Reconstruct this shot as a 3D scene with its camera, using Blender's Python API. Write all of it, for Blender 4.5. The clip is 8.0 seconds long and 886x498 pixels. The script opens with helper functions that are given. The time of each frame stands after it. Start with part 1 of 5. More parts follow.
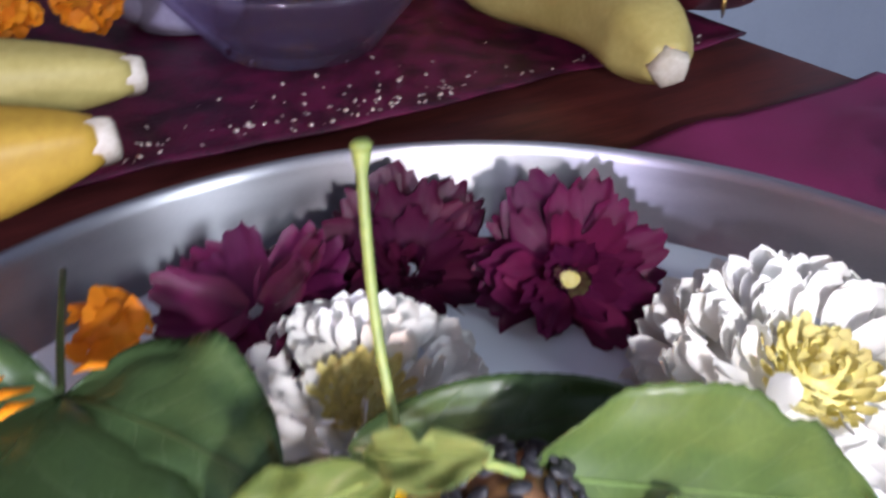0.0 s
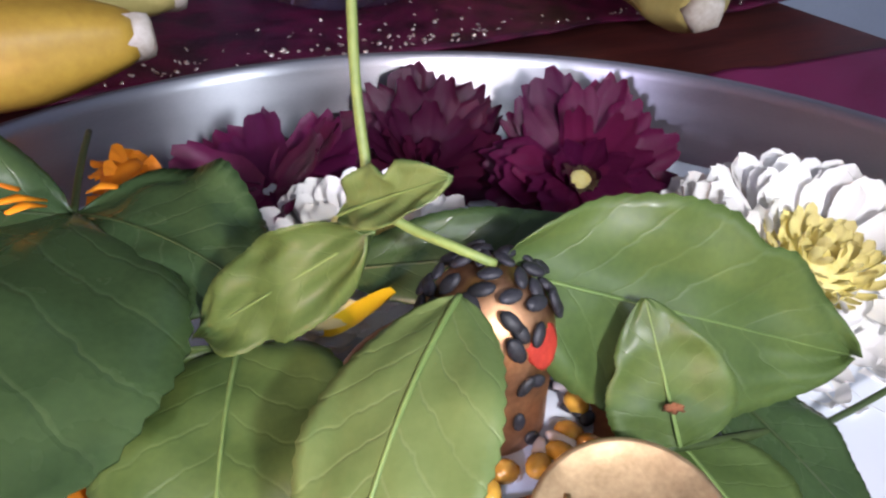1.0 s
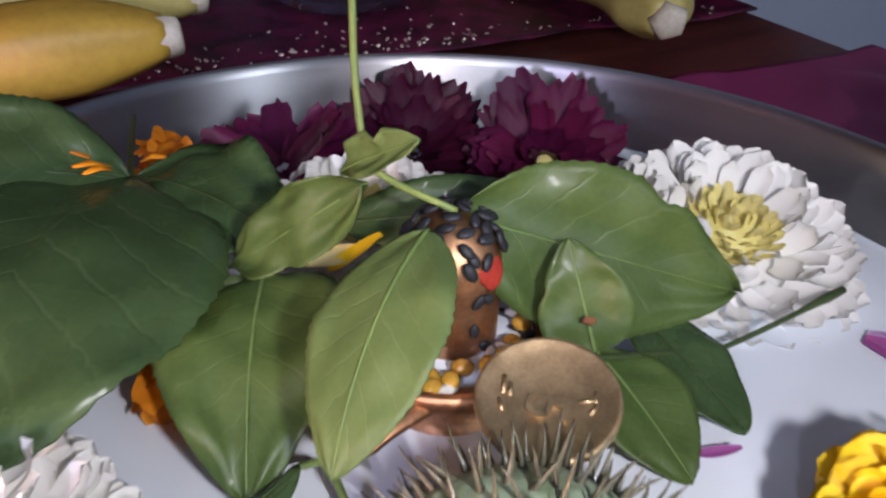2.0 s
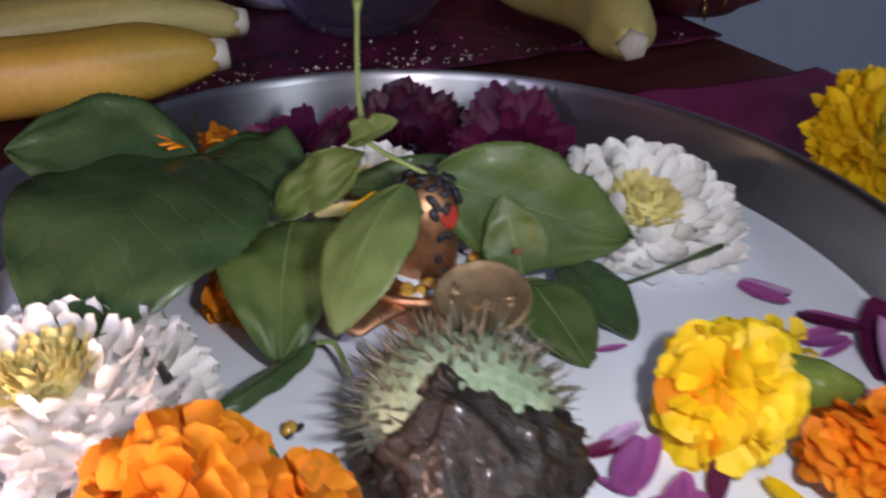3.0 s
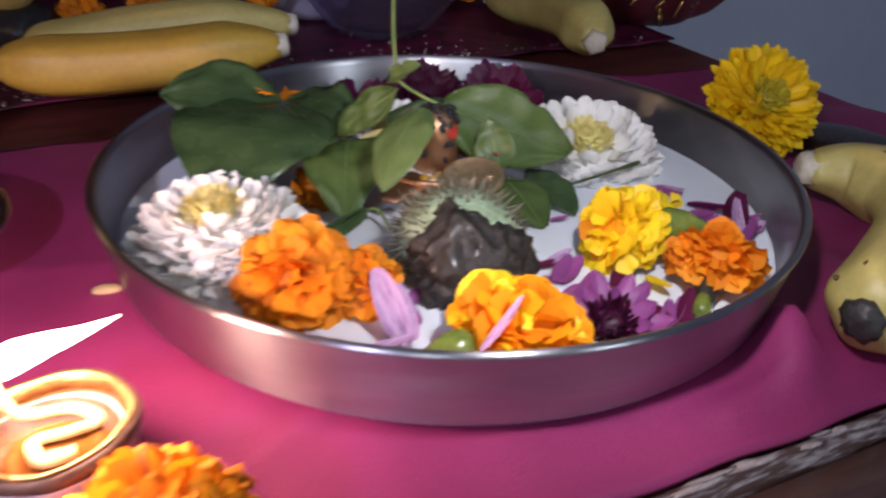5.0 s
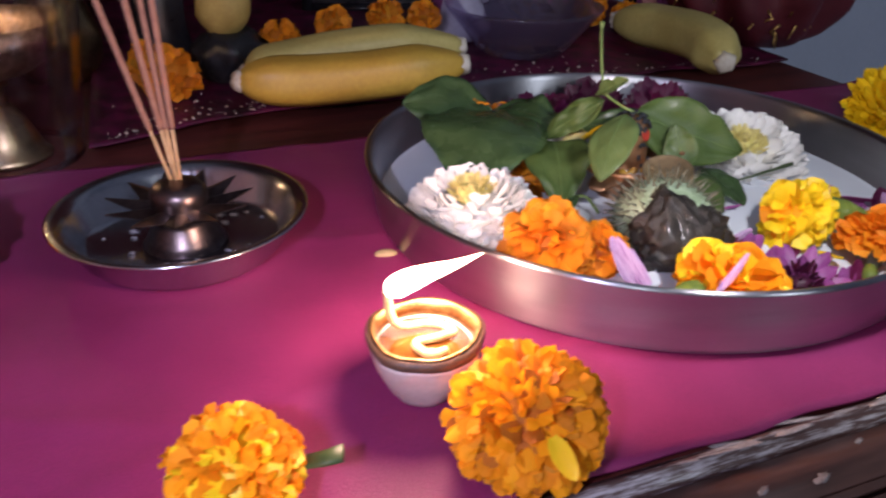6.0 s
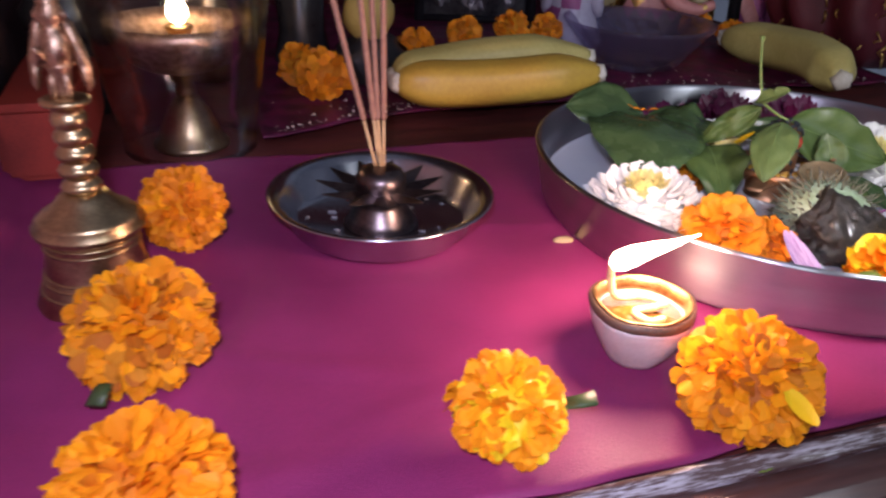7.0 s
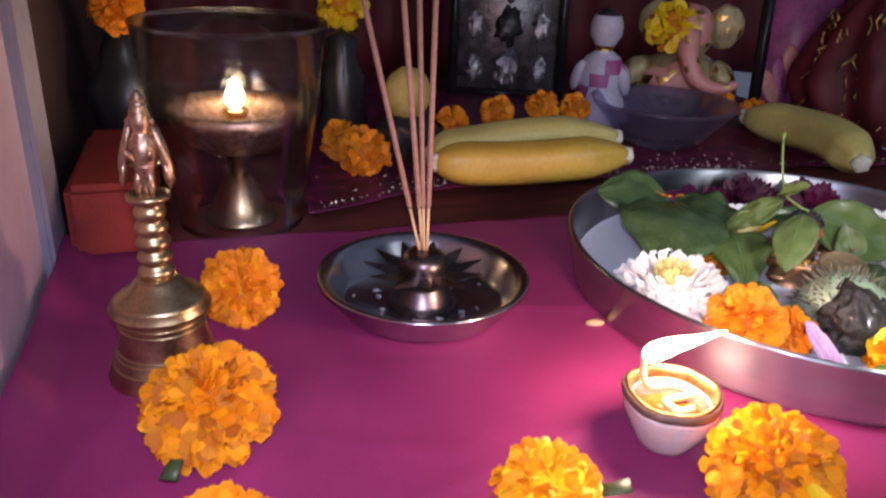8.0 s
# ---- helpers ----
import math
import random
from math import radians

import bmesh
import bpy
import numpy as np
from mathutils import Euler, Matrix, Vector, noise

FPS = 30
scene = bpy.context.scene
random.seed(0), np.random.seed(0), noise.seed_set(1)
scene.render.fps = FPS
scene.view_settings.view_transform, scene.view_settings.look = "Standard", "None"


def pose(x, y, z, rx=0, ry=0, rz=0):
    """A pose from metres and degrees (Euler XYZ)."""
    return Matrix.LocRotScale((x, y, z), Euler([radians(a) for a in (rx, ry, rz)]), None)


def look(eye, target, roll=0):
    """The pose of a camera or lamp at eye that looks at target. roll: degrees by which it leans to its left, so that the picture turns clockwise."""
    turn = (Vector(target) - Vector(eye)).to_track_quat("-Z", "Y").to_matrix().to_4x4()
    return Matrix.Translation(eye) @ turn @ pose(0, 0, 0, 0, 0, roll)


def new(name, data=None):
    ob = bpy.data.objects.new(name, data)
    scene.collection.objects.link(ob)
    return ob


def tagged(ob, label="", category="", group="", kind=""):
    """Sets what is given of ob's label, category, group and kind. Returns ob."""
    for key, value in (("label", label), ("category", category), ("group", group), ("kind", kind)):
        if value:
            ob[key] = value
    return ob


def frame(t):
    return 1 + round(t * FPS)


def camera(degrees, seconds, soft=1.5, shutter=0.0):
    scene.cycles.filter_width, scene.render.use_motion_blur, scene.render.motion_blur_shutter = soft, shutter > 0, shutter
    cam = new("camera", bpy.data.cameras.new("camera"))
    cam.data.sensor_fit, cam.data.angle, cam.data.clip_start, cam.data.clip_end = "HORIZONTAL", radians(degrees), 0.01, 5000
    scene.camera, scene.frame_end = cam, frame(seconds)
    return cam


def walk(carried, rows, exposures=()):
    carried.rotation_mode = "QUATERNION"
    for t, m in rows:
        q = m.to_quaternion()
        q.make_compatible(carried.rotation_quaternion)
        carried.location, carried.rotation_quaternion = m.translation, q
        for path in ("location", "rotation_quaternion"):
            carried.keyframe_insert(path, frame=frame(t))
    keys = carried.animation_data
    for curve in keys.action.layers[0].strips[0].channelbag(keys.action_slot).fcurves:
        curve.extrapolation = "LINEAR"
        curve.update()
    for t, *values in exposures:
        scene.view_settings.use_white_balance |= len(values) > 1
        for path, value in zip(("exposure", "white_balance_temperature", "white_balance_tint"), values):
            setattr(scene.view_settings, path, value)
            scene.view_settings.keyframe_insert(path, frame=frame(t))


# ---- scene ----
cam = camera(60.0, 8.0, 2.3, 0.5)
PATH = [
    (0.0, 0.0023, -0.0028, 0.1202, 56.54, -0.90, 1.38),
    (0.2, 0.0026, -0.0107, 0.1159, 56.21, -1.96, 3.56),
    (0.5, 0.0064, -0.0136, 0.1041, 57.66, -2.52, 4.16),
    (0.8, 0.0099, -0.0184, 0.1041, 56.34, -1.79, 5.09),
    (1.0, 0.0112, -0.0190, 0.1008, 56.62, -1.79, 5.75),
    (1.5, 0.0134, -0.0298, 0.1058, 56.40, -2.21, 5.77),
    (1.7, 0.0161, -0.0373, 0.1074, 56.54, -2.28, 5.99),
    (2.8, 0.0252, -0.0944, 0.1278, 57.67, -2.83, 6.52),
    (3.0, 0.0346, -0.1062, 0.1300, 58.18, -2.40, 7.80),
    (3.5, 0.0683, -0.1273, 0.1356, 59.01, -2.00, 7.53),
    (4.0, 0.0852, -0.1415, 0.1371, 59.33, -1.77, 6.89),
    (4.2, 0.0831, -0.1493, 0.1358, 59.55, -1.82, 7.12),
    (5.3, 0.0299, -0.2465, 0.1548, 60.64, -1.90, 8.36),
    (5.5, 0.0176, -0.2660, 0.1635, 60.97, -1.67, 8.89),
    (6.0, -0.0079, -0.2928, 0.1590, 61.52, -1.22, 11.69),
    (6.3, -0.0231, -0.3029, 0.1604, 61.19, -1.60, 12.46),
    (6.5, -0.0364, -0.3140, 0.1589, 61.54, -1.64, 13.26),
    (7.0, -0.0636, -0.3416, 0.1610, 62.46, -2.14, 14.96),
    (7.5, -0.0741, -0.3665, 0.1733, 64.39, -2.49, 16.11),
    (8.0, -0.0704, -0.3581, 0.1844, 66.08, -2.58, 16.72),
]
walk(cam, [(t, pose(x, y, z, rx, ry, rz)) for t, x, y, z, rx, ry, rz in PATH],
     [(0.0, 1.45), (0.5, 1.30), (1.0, 1.15), (1.7, 0.75), (2.8, 0.02), (4.2, 0.14), (5.3, 0.08), (6.5, 0.16), (8.0, 0.42)])

# ---- light ----
world = bpy.data.worlds.new("room")
scene.world = world
world.use_nodes = True
bg = world.node_tree.nodes["Background"]
bg.inputs[0].default_value, bg.inputs[1].default_value = (0.66, 0.72, 0.90, 1), 0.36


def lamp(name, kind, m, energy, colour, size):
    data = bpy.data.lights.new(name, kind)
    data.energy, data.color = energy, colour
    if kind == "AREA":
        data.shape, data.size = "DISK", size
    else:
        data.shadow_soft_size = size
    ob = new(name, data)
    ob.matrix_world = m
    return ob


# Two fixed spots stand in for one torch carried beside the camera.
torch = lamp("near_torch_stand_in", "SPOT", look((0.072, -0.082, 0.137), (0.062, 0.035, 0.010)), 0.86, (0.98, 0.95, 1.04), 0.006)
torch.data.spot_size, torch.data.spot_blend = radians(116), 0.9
torch = lamp("far_torch_stand_in", "SPOT", look((-0.070, -0.360, 0.205), (-0.140, -0.120, 0.0)), 3.1, (0.95, 0.91, 1.36), 0.008)
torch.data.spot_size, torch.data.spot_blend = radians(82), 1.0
lamp("diya_flame_light", "POINT", pose(-0.050, -0.096, 0.046), 0.56, (1.0, 0.60, 0.48), 0.012)
lamp("lamp_flame_light", "POINT", pose(-0.3180, 0.047, 0.090), 0.06, (1.0, 0.62, 0.32), 0.004)

# ---- table frame ----
ANG = radians(33)
CU, SU = math.cos(ANG), math.sin(ANG)


def T(u, v, z=0.0):
    """World place from metres along the table, across it and up."""
    return Vector((u * CU - v * SU, u * SU + v * CU, z))


# ---- materials ----
def mat(name, a, b=None, rough=0.5, metal=0.0, scale=60, fine=600, bump=0.1, dist=0.0004, lit=0.0, vary=0.0,
        spec=0.5, coat=0.0, sheen=0.0, stretch=(1, 1, 1), emit=0.0, glass=0.0, spread=(0.35, 0.65), aniso=0.0, ior=1.45, turn=0.0):
    m = bpy.data.materials.new(name)
    m.use_nodes = True
    nt = m.node_tree
    n, l = nt.nodes, nt.links
    p = n["Principled BSDF"]
    out = n["Material Output"]
    b = b or [c * 0.75 for c in a]
    tc = n.new("ShaderNodeTexCoord")
    mp = n.new("ShaderNodeMapping")
    mp.vector_type = "TEXTURE"
    mp.inputs["Scale"].default_value = [1 / k for k in stretch]
    mp.inputs["Rotation"].default_value = (0, 0, turn)
    l.new(tc.outputs["Object"], mp.inputs["Vector"])
    n1, n2 = n.new("ShaderNodeTexNoise"), n.new("ShaderNodeTexNoise")
    n1.inputs["Scale"].default_value, n2.inputs["Scale"].default_value = scale, fine
    n1.inputs["Detail"].default_value, n2.inputs["Detail"].default_value = 4, 3
    l.new(mp.outputs[0], n1.inputs["Vector"])
    l.new(mp.outputs[0], n2.inputs["Vector"])
    add = n.new("ShaderNodeMath")
    add.operation = "MULTIPLY_ADD"
    l.new(n2.outputs["Fac"], add.inputs[0])
    add.inputs[1].default_value = 0.35
    sub = n.new("ShaderNodeMath")
    sub.operation = "MULTIPLY"
    l.new(n1.outputs["Fac"], sub.inputs[0])
    sub.inputs[1].default_value = 0.65
    l.new(sub.outputs[0], add.inputs[2])
    mr = n.new("ShaderNodeMapRange")
    mr.inputs["From Min"].default_value, mr.inputs["From Max"].default_value = spread
    l.new(add.outputs[0], mr.inputs["Value"])
    mix = n.new("ShaderNodeMix")
    mix.data_type = "RGBA"
    mix.inputs[6].default_value, mix.inputs[7].default_value = (*b, 1), (*a, 1)
    l.new(mr.outputs[0], mix.inputs[0])
    colour = mix.outputs[2]
    if vary:
        info, hsv, vr = n.new("ShaderNodeObjectInfo"), n.new("ShaderNodeHueSaturation"), n.new("ShaderNodeMapRange")
        vr.inputs["To Min"].default_value, vr.inputs["To Max"].default_value = 1 - vary, 1 + vary
        l.new(info.outputs["Random"], vr.inputs["Value"])
        l.new(vr.outputs[0], hsv.inputs["Value"])
        hr = n.new("ShaderNodeMapRange")
        hr.inputs["To Min"].default_value, hr.inputs["To Max"].default_value = 0.5 - vary * 0.05, 0.5 + vary * 0.05
        l.new(info.outputs["Random"], hr.inputs["Value"])
        l.new(hr.outputs[0], hsv.inputs["Hue"])
        l.new(colour, hsv.inputs["Color"])
        colour = hsv.outputs[0]
    l.new(colour, p.inputs["Base Color"])
    rr = n.new("ShaderNodeMapRange")
    rr.inputs["To Min"].default_value, rr.inputs["To Max"].default_value = max(rough - 0.08, 0.02), min(rough + 0.08, 1)
    l.new(n1.outputs["Fac"], rr.inputs["Value"])
    l.new(rr.outputs[0], p.inputs["Roughness"])
    p.inputs["Metallic"].default_value = metal
    p.inputs["Specular IOR Level"].default_value = spec
    p.inputs["Coat Weight"].default_value = coat
    p.inputs["Coat Roughness"].default_value = 0.12
    p.inputs["Sheen Weight"].default_value = sheen
    p.inputs["Sheen Roughness"].default_value = 0.35
    p.inputs["Transmission Weight"].default_value = glass
    p.inputs["IOR"].default_value = ior
    p.inputs["Anisotropic"].default_value = aniso
    if aniso:
        tan = n.new("ShaderNodeTangent")
        tan.direction_type, tan.axis = "RADIAL", "Z"
        l.new(tan.outputs[0], p.inputs["Tangent"])
        p.inputs["Anisotropic Rotation"].default_value = 0.25
    if sheen:
        l.new(colour, p.inputs["Sheen Tint"])
    if emit:
        p.inputs["Emission Color"].default_value = (*a, 1)
        p.inputs["Emission Strength"].default_value = emit
    if bump:
        bp = n.new("ShaderNodeBump")
        bp.inputs["Strength"].default_value, bp.inputs["Distance"].default_value = bump, dist
        l.new(add.outputs[0], bp.inputs["Height"])
        l.new(bp.outputs[0], p.inputs["Normal"])
    if lit:
        tr, ms = n.new("ShaderNodeBsdfTranslucent"), n.new("ShaderNodeMixShader")
        l.new(colour, tr.inputs["Color"])
        ms.inputs[0].default_value = lit
        l.new(p.outputs[0], ms.inputs[1])
        l.new(tr.outputs[0], ms.inputs[2])
        l.new(ms.outputs[0], out.inputs["Surface"])
    return m


def leaf_material(name, a, b, vein, rough=0.38):
    """Green leaf with side veins that run from the midrib to the margin."""
    m = mat(name, a, b, rough, scale=90, fine=900, bump=0.15, lit=0.16, coat=0.05, spec=0.4)
    n, l = m.node_tree.nodes, m.node_tree.links
    p = n["Principled BSDF"]
    uv = n.new("ShaderNodeUVMap")
    uv.uv_map = "leaf"
    sep = n.new("ShaderNodeSeparateXYZ")
    l.new(uv.outputs[0], sep.inputs[0])

    def math_node(op, x, y):
        k = n.new("ShaderNodeMath")
        k.operation = op
        for i, w in enumerate((x, y)):
            if isinstance(w, (int, float)):
                k.inputs[i].default_value = w
            else:
                l.new(w, k.inputs[i])
        return k.outputs[0]

    side = math_node("ABSOLUTE", sep.outputs[1], 0)
    wob = n.new("ShaderNodeTexNoise")
    wob.inputs["Scale"].default_value = 5
    l.new(uv.outputs[0], wob.inputs["Vector"])
    run = math_node("SUBTRACT", math_node("MULTIPLY", sep.outputs[0], 8.0), math_node("MULTIPLY", math_node("POWER", side, 0.8), 1.9))
    run = math_node("ADD", run, math_node("MULTIPLY", wob.outputs["Fac"], 0.45))
    saw = math_node("ABSOLUTE", math_node("SUBTRACT", math_node("FRACT", run, 0), 0.5), 0)
    ridge = n.new("ShaderNodeMapRange")
    ridge.inputs["From Min"].default_value, ridge.inputs["From Max"].default_value = 0.07, 0.0
    l.new(saw, ridge.inputs["Value"])
    fade = math_node("MULTIPLY", ridge.outputs[0], math_node("SUBTRACT", 0.24, math_node("MULTIPLY", side, 0.18)))
    base = p.inputs["Base Color"].links[0].from_socket
    mix = n.new("ShaderNodeMix")
    mix.data_type = "RGBA"
    l.new(fade, mix.inputs[0])
    l.new(base, mix.inputs[6])
    mix.inputs[7].default_value = (*vein, 1)
    l.new(mix.outputs[2], p.inputs["Base Color"])
    bp = n.new("ShaderNodeBump")
    bp.inputs["Strength"].default_value, bp.inputs["Distance"].default_value = 0.20, 0.0004
    old = p.inputs["Normal"].links[0].from_socket
    l.new(old, bp.inputs["Normal"])
    l.new(math_node("MULTIPLY", ridge.outputs[0], -1), bp.inputs["Height"])
    l.new(bp.outputs[0], p.inputs["Normal"])
    return m


STEEL = mat("brushed_steel", (0.50, 0.49, 0.51), (0.42, 0.41, 0.435), 0.34, 1.0, 25, 900, 0.03, 0.0001, stretch=(1, 1, 6), aniso=0.85)
STEEL_DULL = mat("worn_steel", (0.64, 0.63, 0.66), (0.44, 0.43, 0.46), 0.22, 1.0, 40, 700, 0.04, 0.0002, aniso=0.6)
STEEL_DARK = mat("tarnished_steel", (0.22, 0.17, 0.16), (0.10, 0.08, 0.08), 0.34, 1.0, 60, 500, 0.15, 0.0003)
COPPER = mat("aged_copper", (0.70, 0.40, 0.22), (0.38, 0.19, 0.10), 0.46, 1.0, 120, 900, 0.1, 0.0002)
BRASS = mat("aged_brass", (0.58, 0.44, 0.24), (0.28, 0.20, 0.11), 0.34, 1.0, 70, 700, 0.15, 0.0003)
BRASS_ROSE = mat("rosy_brass", (0.66, 0.45, 0.32), (0.26, 0.16, 0.10), 0.38, 1.0, 260, 1200, 0.6, 0.0008)
COIN = mat("worn_coin_brass", (0.60, 0.44, 0.25), (0.40, 0.28, 0.15), 0.45, 0.85, 260, 1400, 0.25, 0.0002)
CLOTH = mat("magenta_satin", (0.265, 0.028, 0.118), (0.165, 0.017, 0.074), 0.52, 0.0, 14, 1500, 0.65, 0.0009, sheen=0.5, spec=0.35)
WOOD_RED = mat("red_stained_wood", (0.15, 0.032, 0.026), (0.055, 0.014, 0.012), 0.45, 0, 60, 500, 0.2, stretch=(0.15, 1, 1), turn=ANG)
WOOD = mat("dark_varnished_wood", (0.125, 0.058, 0.045), (0.055, 0.026, 0.022), 0.30, 0, 70, 500, 0.25, stretch=(0.12, 1, 1), coat=0.25, turn=ANG)
WORN = mat("chipped_edge_wood", (0.40, 0.37, 0.38), (0.075, 0.040, 0.035), 0.4, 0, 300, 1200, 0.8, 0.0010, stretch=(0.16, 1, 1), spread=(0.48, 0.64), coat=0.2, turn=ANG)
BROCADE = mat("purple_brocade", (0.135, 0.010, 0.050), (0.036, 0.005, 0.016), 0.42, 0.1, 70, 900, 0.8, 0.0015, sheen=0.2, spread=(0.42, 0.58))
BARE_WOOD = mat("bare_pale_wood", (0.36, 0.32, 0.32), (0.20, 0.16, 0.16), 0.6, 0, 300, 1200, 0.6, 0.0006)
SEQUIN = mat("silver_sequin", (0.9, 0.86, 0.84), (0.8, 0.6, 0.4), 0.28, 0.8, 50, 500, 0)
GOLD = mat("gold_thread", (0.75, 0.48, 0.16), (0.45, 0.26, 0.08), 0.3, 1.0, 300, 900, 0.4, 0.0005)
MILK = mat("milky_water", (0.82, 0.87, 0.92), (0.76, 0.81, 0.87), 0.09, 0, 14, 60, 0.04, 0.0005, spec=0.5)
WALL_GREY = mat("grey_blue_paint", (0.50, 0.53, 0.62), (0.45, 0.48, 0.57), 0.7, 0, 6, 120, 0.1)
WALL_PINK = mat("pale_pink_laminate", (0.74, 0.55, 0.62), (0.66, 0.47, 0.55), 0.22, 0, 8, 120, 0.06)
WALL_LILAC = mat("lilac_grey_paint", (0.34, 0.31, 0.38), (0.27, 0.25, 0.31), 0.6, 0, 8, 120, 0.1)
DARK = mat("shrine_dark_wood", (0.060, 0.032, 0.036), (0.032, 0.018, 0.022), 0.6, 0, 12, 200, 0.2)
RED_CLOTH = mat("red_cloth", (0.30, 0.032, 0.020), (0.18, 0.018, 0.012), 0.6, 0, 30, 900, 0.4, 0.0008, sheen=0.2)
CRIMSON = mat("crimson_fabric", (0.13, 0.012, 0.020), (0.06, 0.006, 0.012), 0.6, 0, 26, 900, 0.6, 0.0015, sheen=0.3)
LEAF = leaf_material("leaf_green", (0.088, 0.138, 0.036), (0.060, 0.100, 0.026), (0.15, 0.21, 0.075), 0.45)
LEAF_DARK = leaf_material("deep_leaf_green", (0.062, 0.108, 0.038), (0.042, 0.076, 0.028), (0.135, 0.185, 0.085), 0.27)
LEAF_UNDER = leaf_material("pale_leaf_green", (0.135, 0.190, 0.060), (0.098, 0.150, 0.044), (0.26, 0.31, 0.15), 0.5)
RIB = mat("pale_leaf_rib", (0.17, 0.25, 0.075), (0.11, 0.18, 0.05), 0.45)
STALK = mat("green_stalk", (0.20, 0.27, 0.075), (0.12, 0.17, 0.045), 0.45, 0, 150, 900, 0.3)
STALK_DARK = mat("dark_green_stalk", (0.055, 0.085, 0.025), (0.03, 0.05, 0.016), 0.45, 0, 150, 900, 0.3)
CALYX = mat("wet_calyx_green", (0.20, 0.25, 0.045), (0.09, 0.13, 0.025), 0.25, 0, 120, 900, 0.3, coat=0.3)
ORANGE = mat("orange_petal", (0.91, 0.35, 0.020), (0.82, 0.24, 0.012), 0.55, 0, 150, 900, 0.2, lit=0.32, vary=0.15, spec=0.3)
AMBER = mat("amber_petal", (0.94, 0.40, 0.012), (0.88, 0.28, 0.008), 0.6, 0, 150, 900, 0.2, lit=0.30, vary=0.15, spec=0.2)
# Browned petals; also carries the painted shade of the marigold under the leaves.
AMBER_BROWN = mat("browned_shaded_petal", (0.66, 0.24, 0.016), (0.42, 0.12, 0.012), 0.6, 0, 200, 900, 0.3, lit=0.15, vary=0.2, spec=0.2)
YELLOW = mat("yellow_petal", (0.93, 0.70, 0.02), (0.86, 0.56, 0.012), 0.45, 0, 150, 900, 0.2, lit=0.25, vary=0.13)
OLIVE = mat("olive_floret", (0.62, 0.50, 0.030), (0.38, 0.33, 0.025), 0.55, 0, 300, 1500, 0.4, lit=0.1, vary=0.2)
WHITE = mat("white_petal", (0.92, 0.91, 0.88), (0.87, 0.85, 0.80), 0.5, 0, 150, 900, 0.2, lit=0.08, vary=0.05)
CREAM = mat("cream_yellow_floret", (0.84, 0.76, 0.36), (0.76, 0.64, 0.20), 0.55, 0, 300, 1500, 0.4, lit=0.15, vary=0.12)
PURPLE = mat("deep_magenta_petal", (0.17, 0.012, 0.078), (0.055, 0.005, 0.026), 0.40, 0, 160, 900, 0.3, lit=0.22, vary=0.30)
PLUM = mat("plum_petal", (0.085, 0.006, 0.036), (0.035, 0.003, 0.016), 0.45, 0, 120, 900, 0.25, lit=0.2, vary=0.25)
LILAC = mat("lilac_petal", (0.62, 0.42, 0.62), (0.24, 0.07, 0.27), 0.35, 0, 7, 40, 0.3, lit=0.2, stretch=(5, 1, 0.35), vary=0.12, spread=(0.38, 0.52))
VIOLET = mat("violet_petal", (0.36, 0.10, 0.31), (0.22, 0.04, 0.18), 0.35, 0, 90, 700, 0.25, lit=0.2, vary=0.25)
SEED = mat("black_sesame", (0.030, 0.030, 0.036), (0.014, 0.014, 0.018), 0.5, 0, 800, 3000, 0.4, 0.0002, vary=0.2)
BEAN = mat("golden_bean", (0.55, 0.32, 0.05), (0.40, 0.20, 0.03), 0.22, 0, 200, 900, 0.1, coat=0.4, vary=0.2)
RICE = mat("white_rice", (0.75, 0.72, 0.66), (0.66, 0.62, 0.55), 0.35, 0, 300, 900, 0.1)
VERMILION = mat("vermilion_paste", (0.46, 0.040, 0.020), (0.32, 0.022, 0.012), 0.75, 0, 400, 1500, 0.5, 0.0003)
SMUDGE = mat("dull_red_powder", (0.26, 0.085, 0.035), (0.17, 0.075, 0.028), 0.85, 0, 500, 1800, 0.3, 0.0002)
FRUIT = mat("pale_spiny_fruit", (0.42, 0.52, 0.37), (0.17, 0.23, 0.12), 0.35, 0, 110, 700, 0.4, 0.0008, coat=0.25)
SPINE = mat("dark_spine", (0.20, 0.19, 0.12), (0.055, 0.048, 0.032), 0.35, 0, 200, 900, 0.2, coat=0.2)
HUSK = mat("wet_dark_husk", (0.030, 0.023, 0.016), (0.008, 0.006, 0.005), 0.42, 0, 260, 1300, 1.0, 0.0020, coat=0.18)
PEEL = mat("banana_peel", (0.58, 0.37, 0.055), (0.44, 0.26, 0.04), 0.42, 0, 28, 350, 0.12, 0.0006)
PEEL_GREEN = mat("greenish_banana_peel", (0.60, 0.51, 0.18), (0.46, 0.37, 0.11), 0.42, 0, 28, 350, 0.12, 0.0006)
PEEL_END = mat("pale_banana_end", (0.74, 0.68, 0.58), (0.52, 0.44, 0.32), 0.6, 0, 120, 700, 0.4)
POD = mat("dry_pod_skin", (0.40, 0.30, 0.16), (0.27, 0.19, 0.09), 0.6, 0, 200, 900, 0.4, stretch=(0.3, 1, 1))
BRUISE = mat("brown_bruise", (0.13, 0.065, 0.02), (0.05, 0.03, 0.014), 0.55, 0, 200, 900, 0.4)
TIP = mat("black_banana_tip", (0.045, 0.040, 0.038), (0.018, 0.016, 0.016), 0.45, 0, 200, 900, 0.7, 0.001)
CLAY = mat("pale_clay", (0.60, 0.50, 0.47), (0.46, 0.36, 0.33), 0.42, 0, 70, 600, 0.45, 0.0012, spec=0.5)
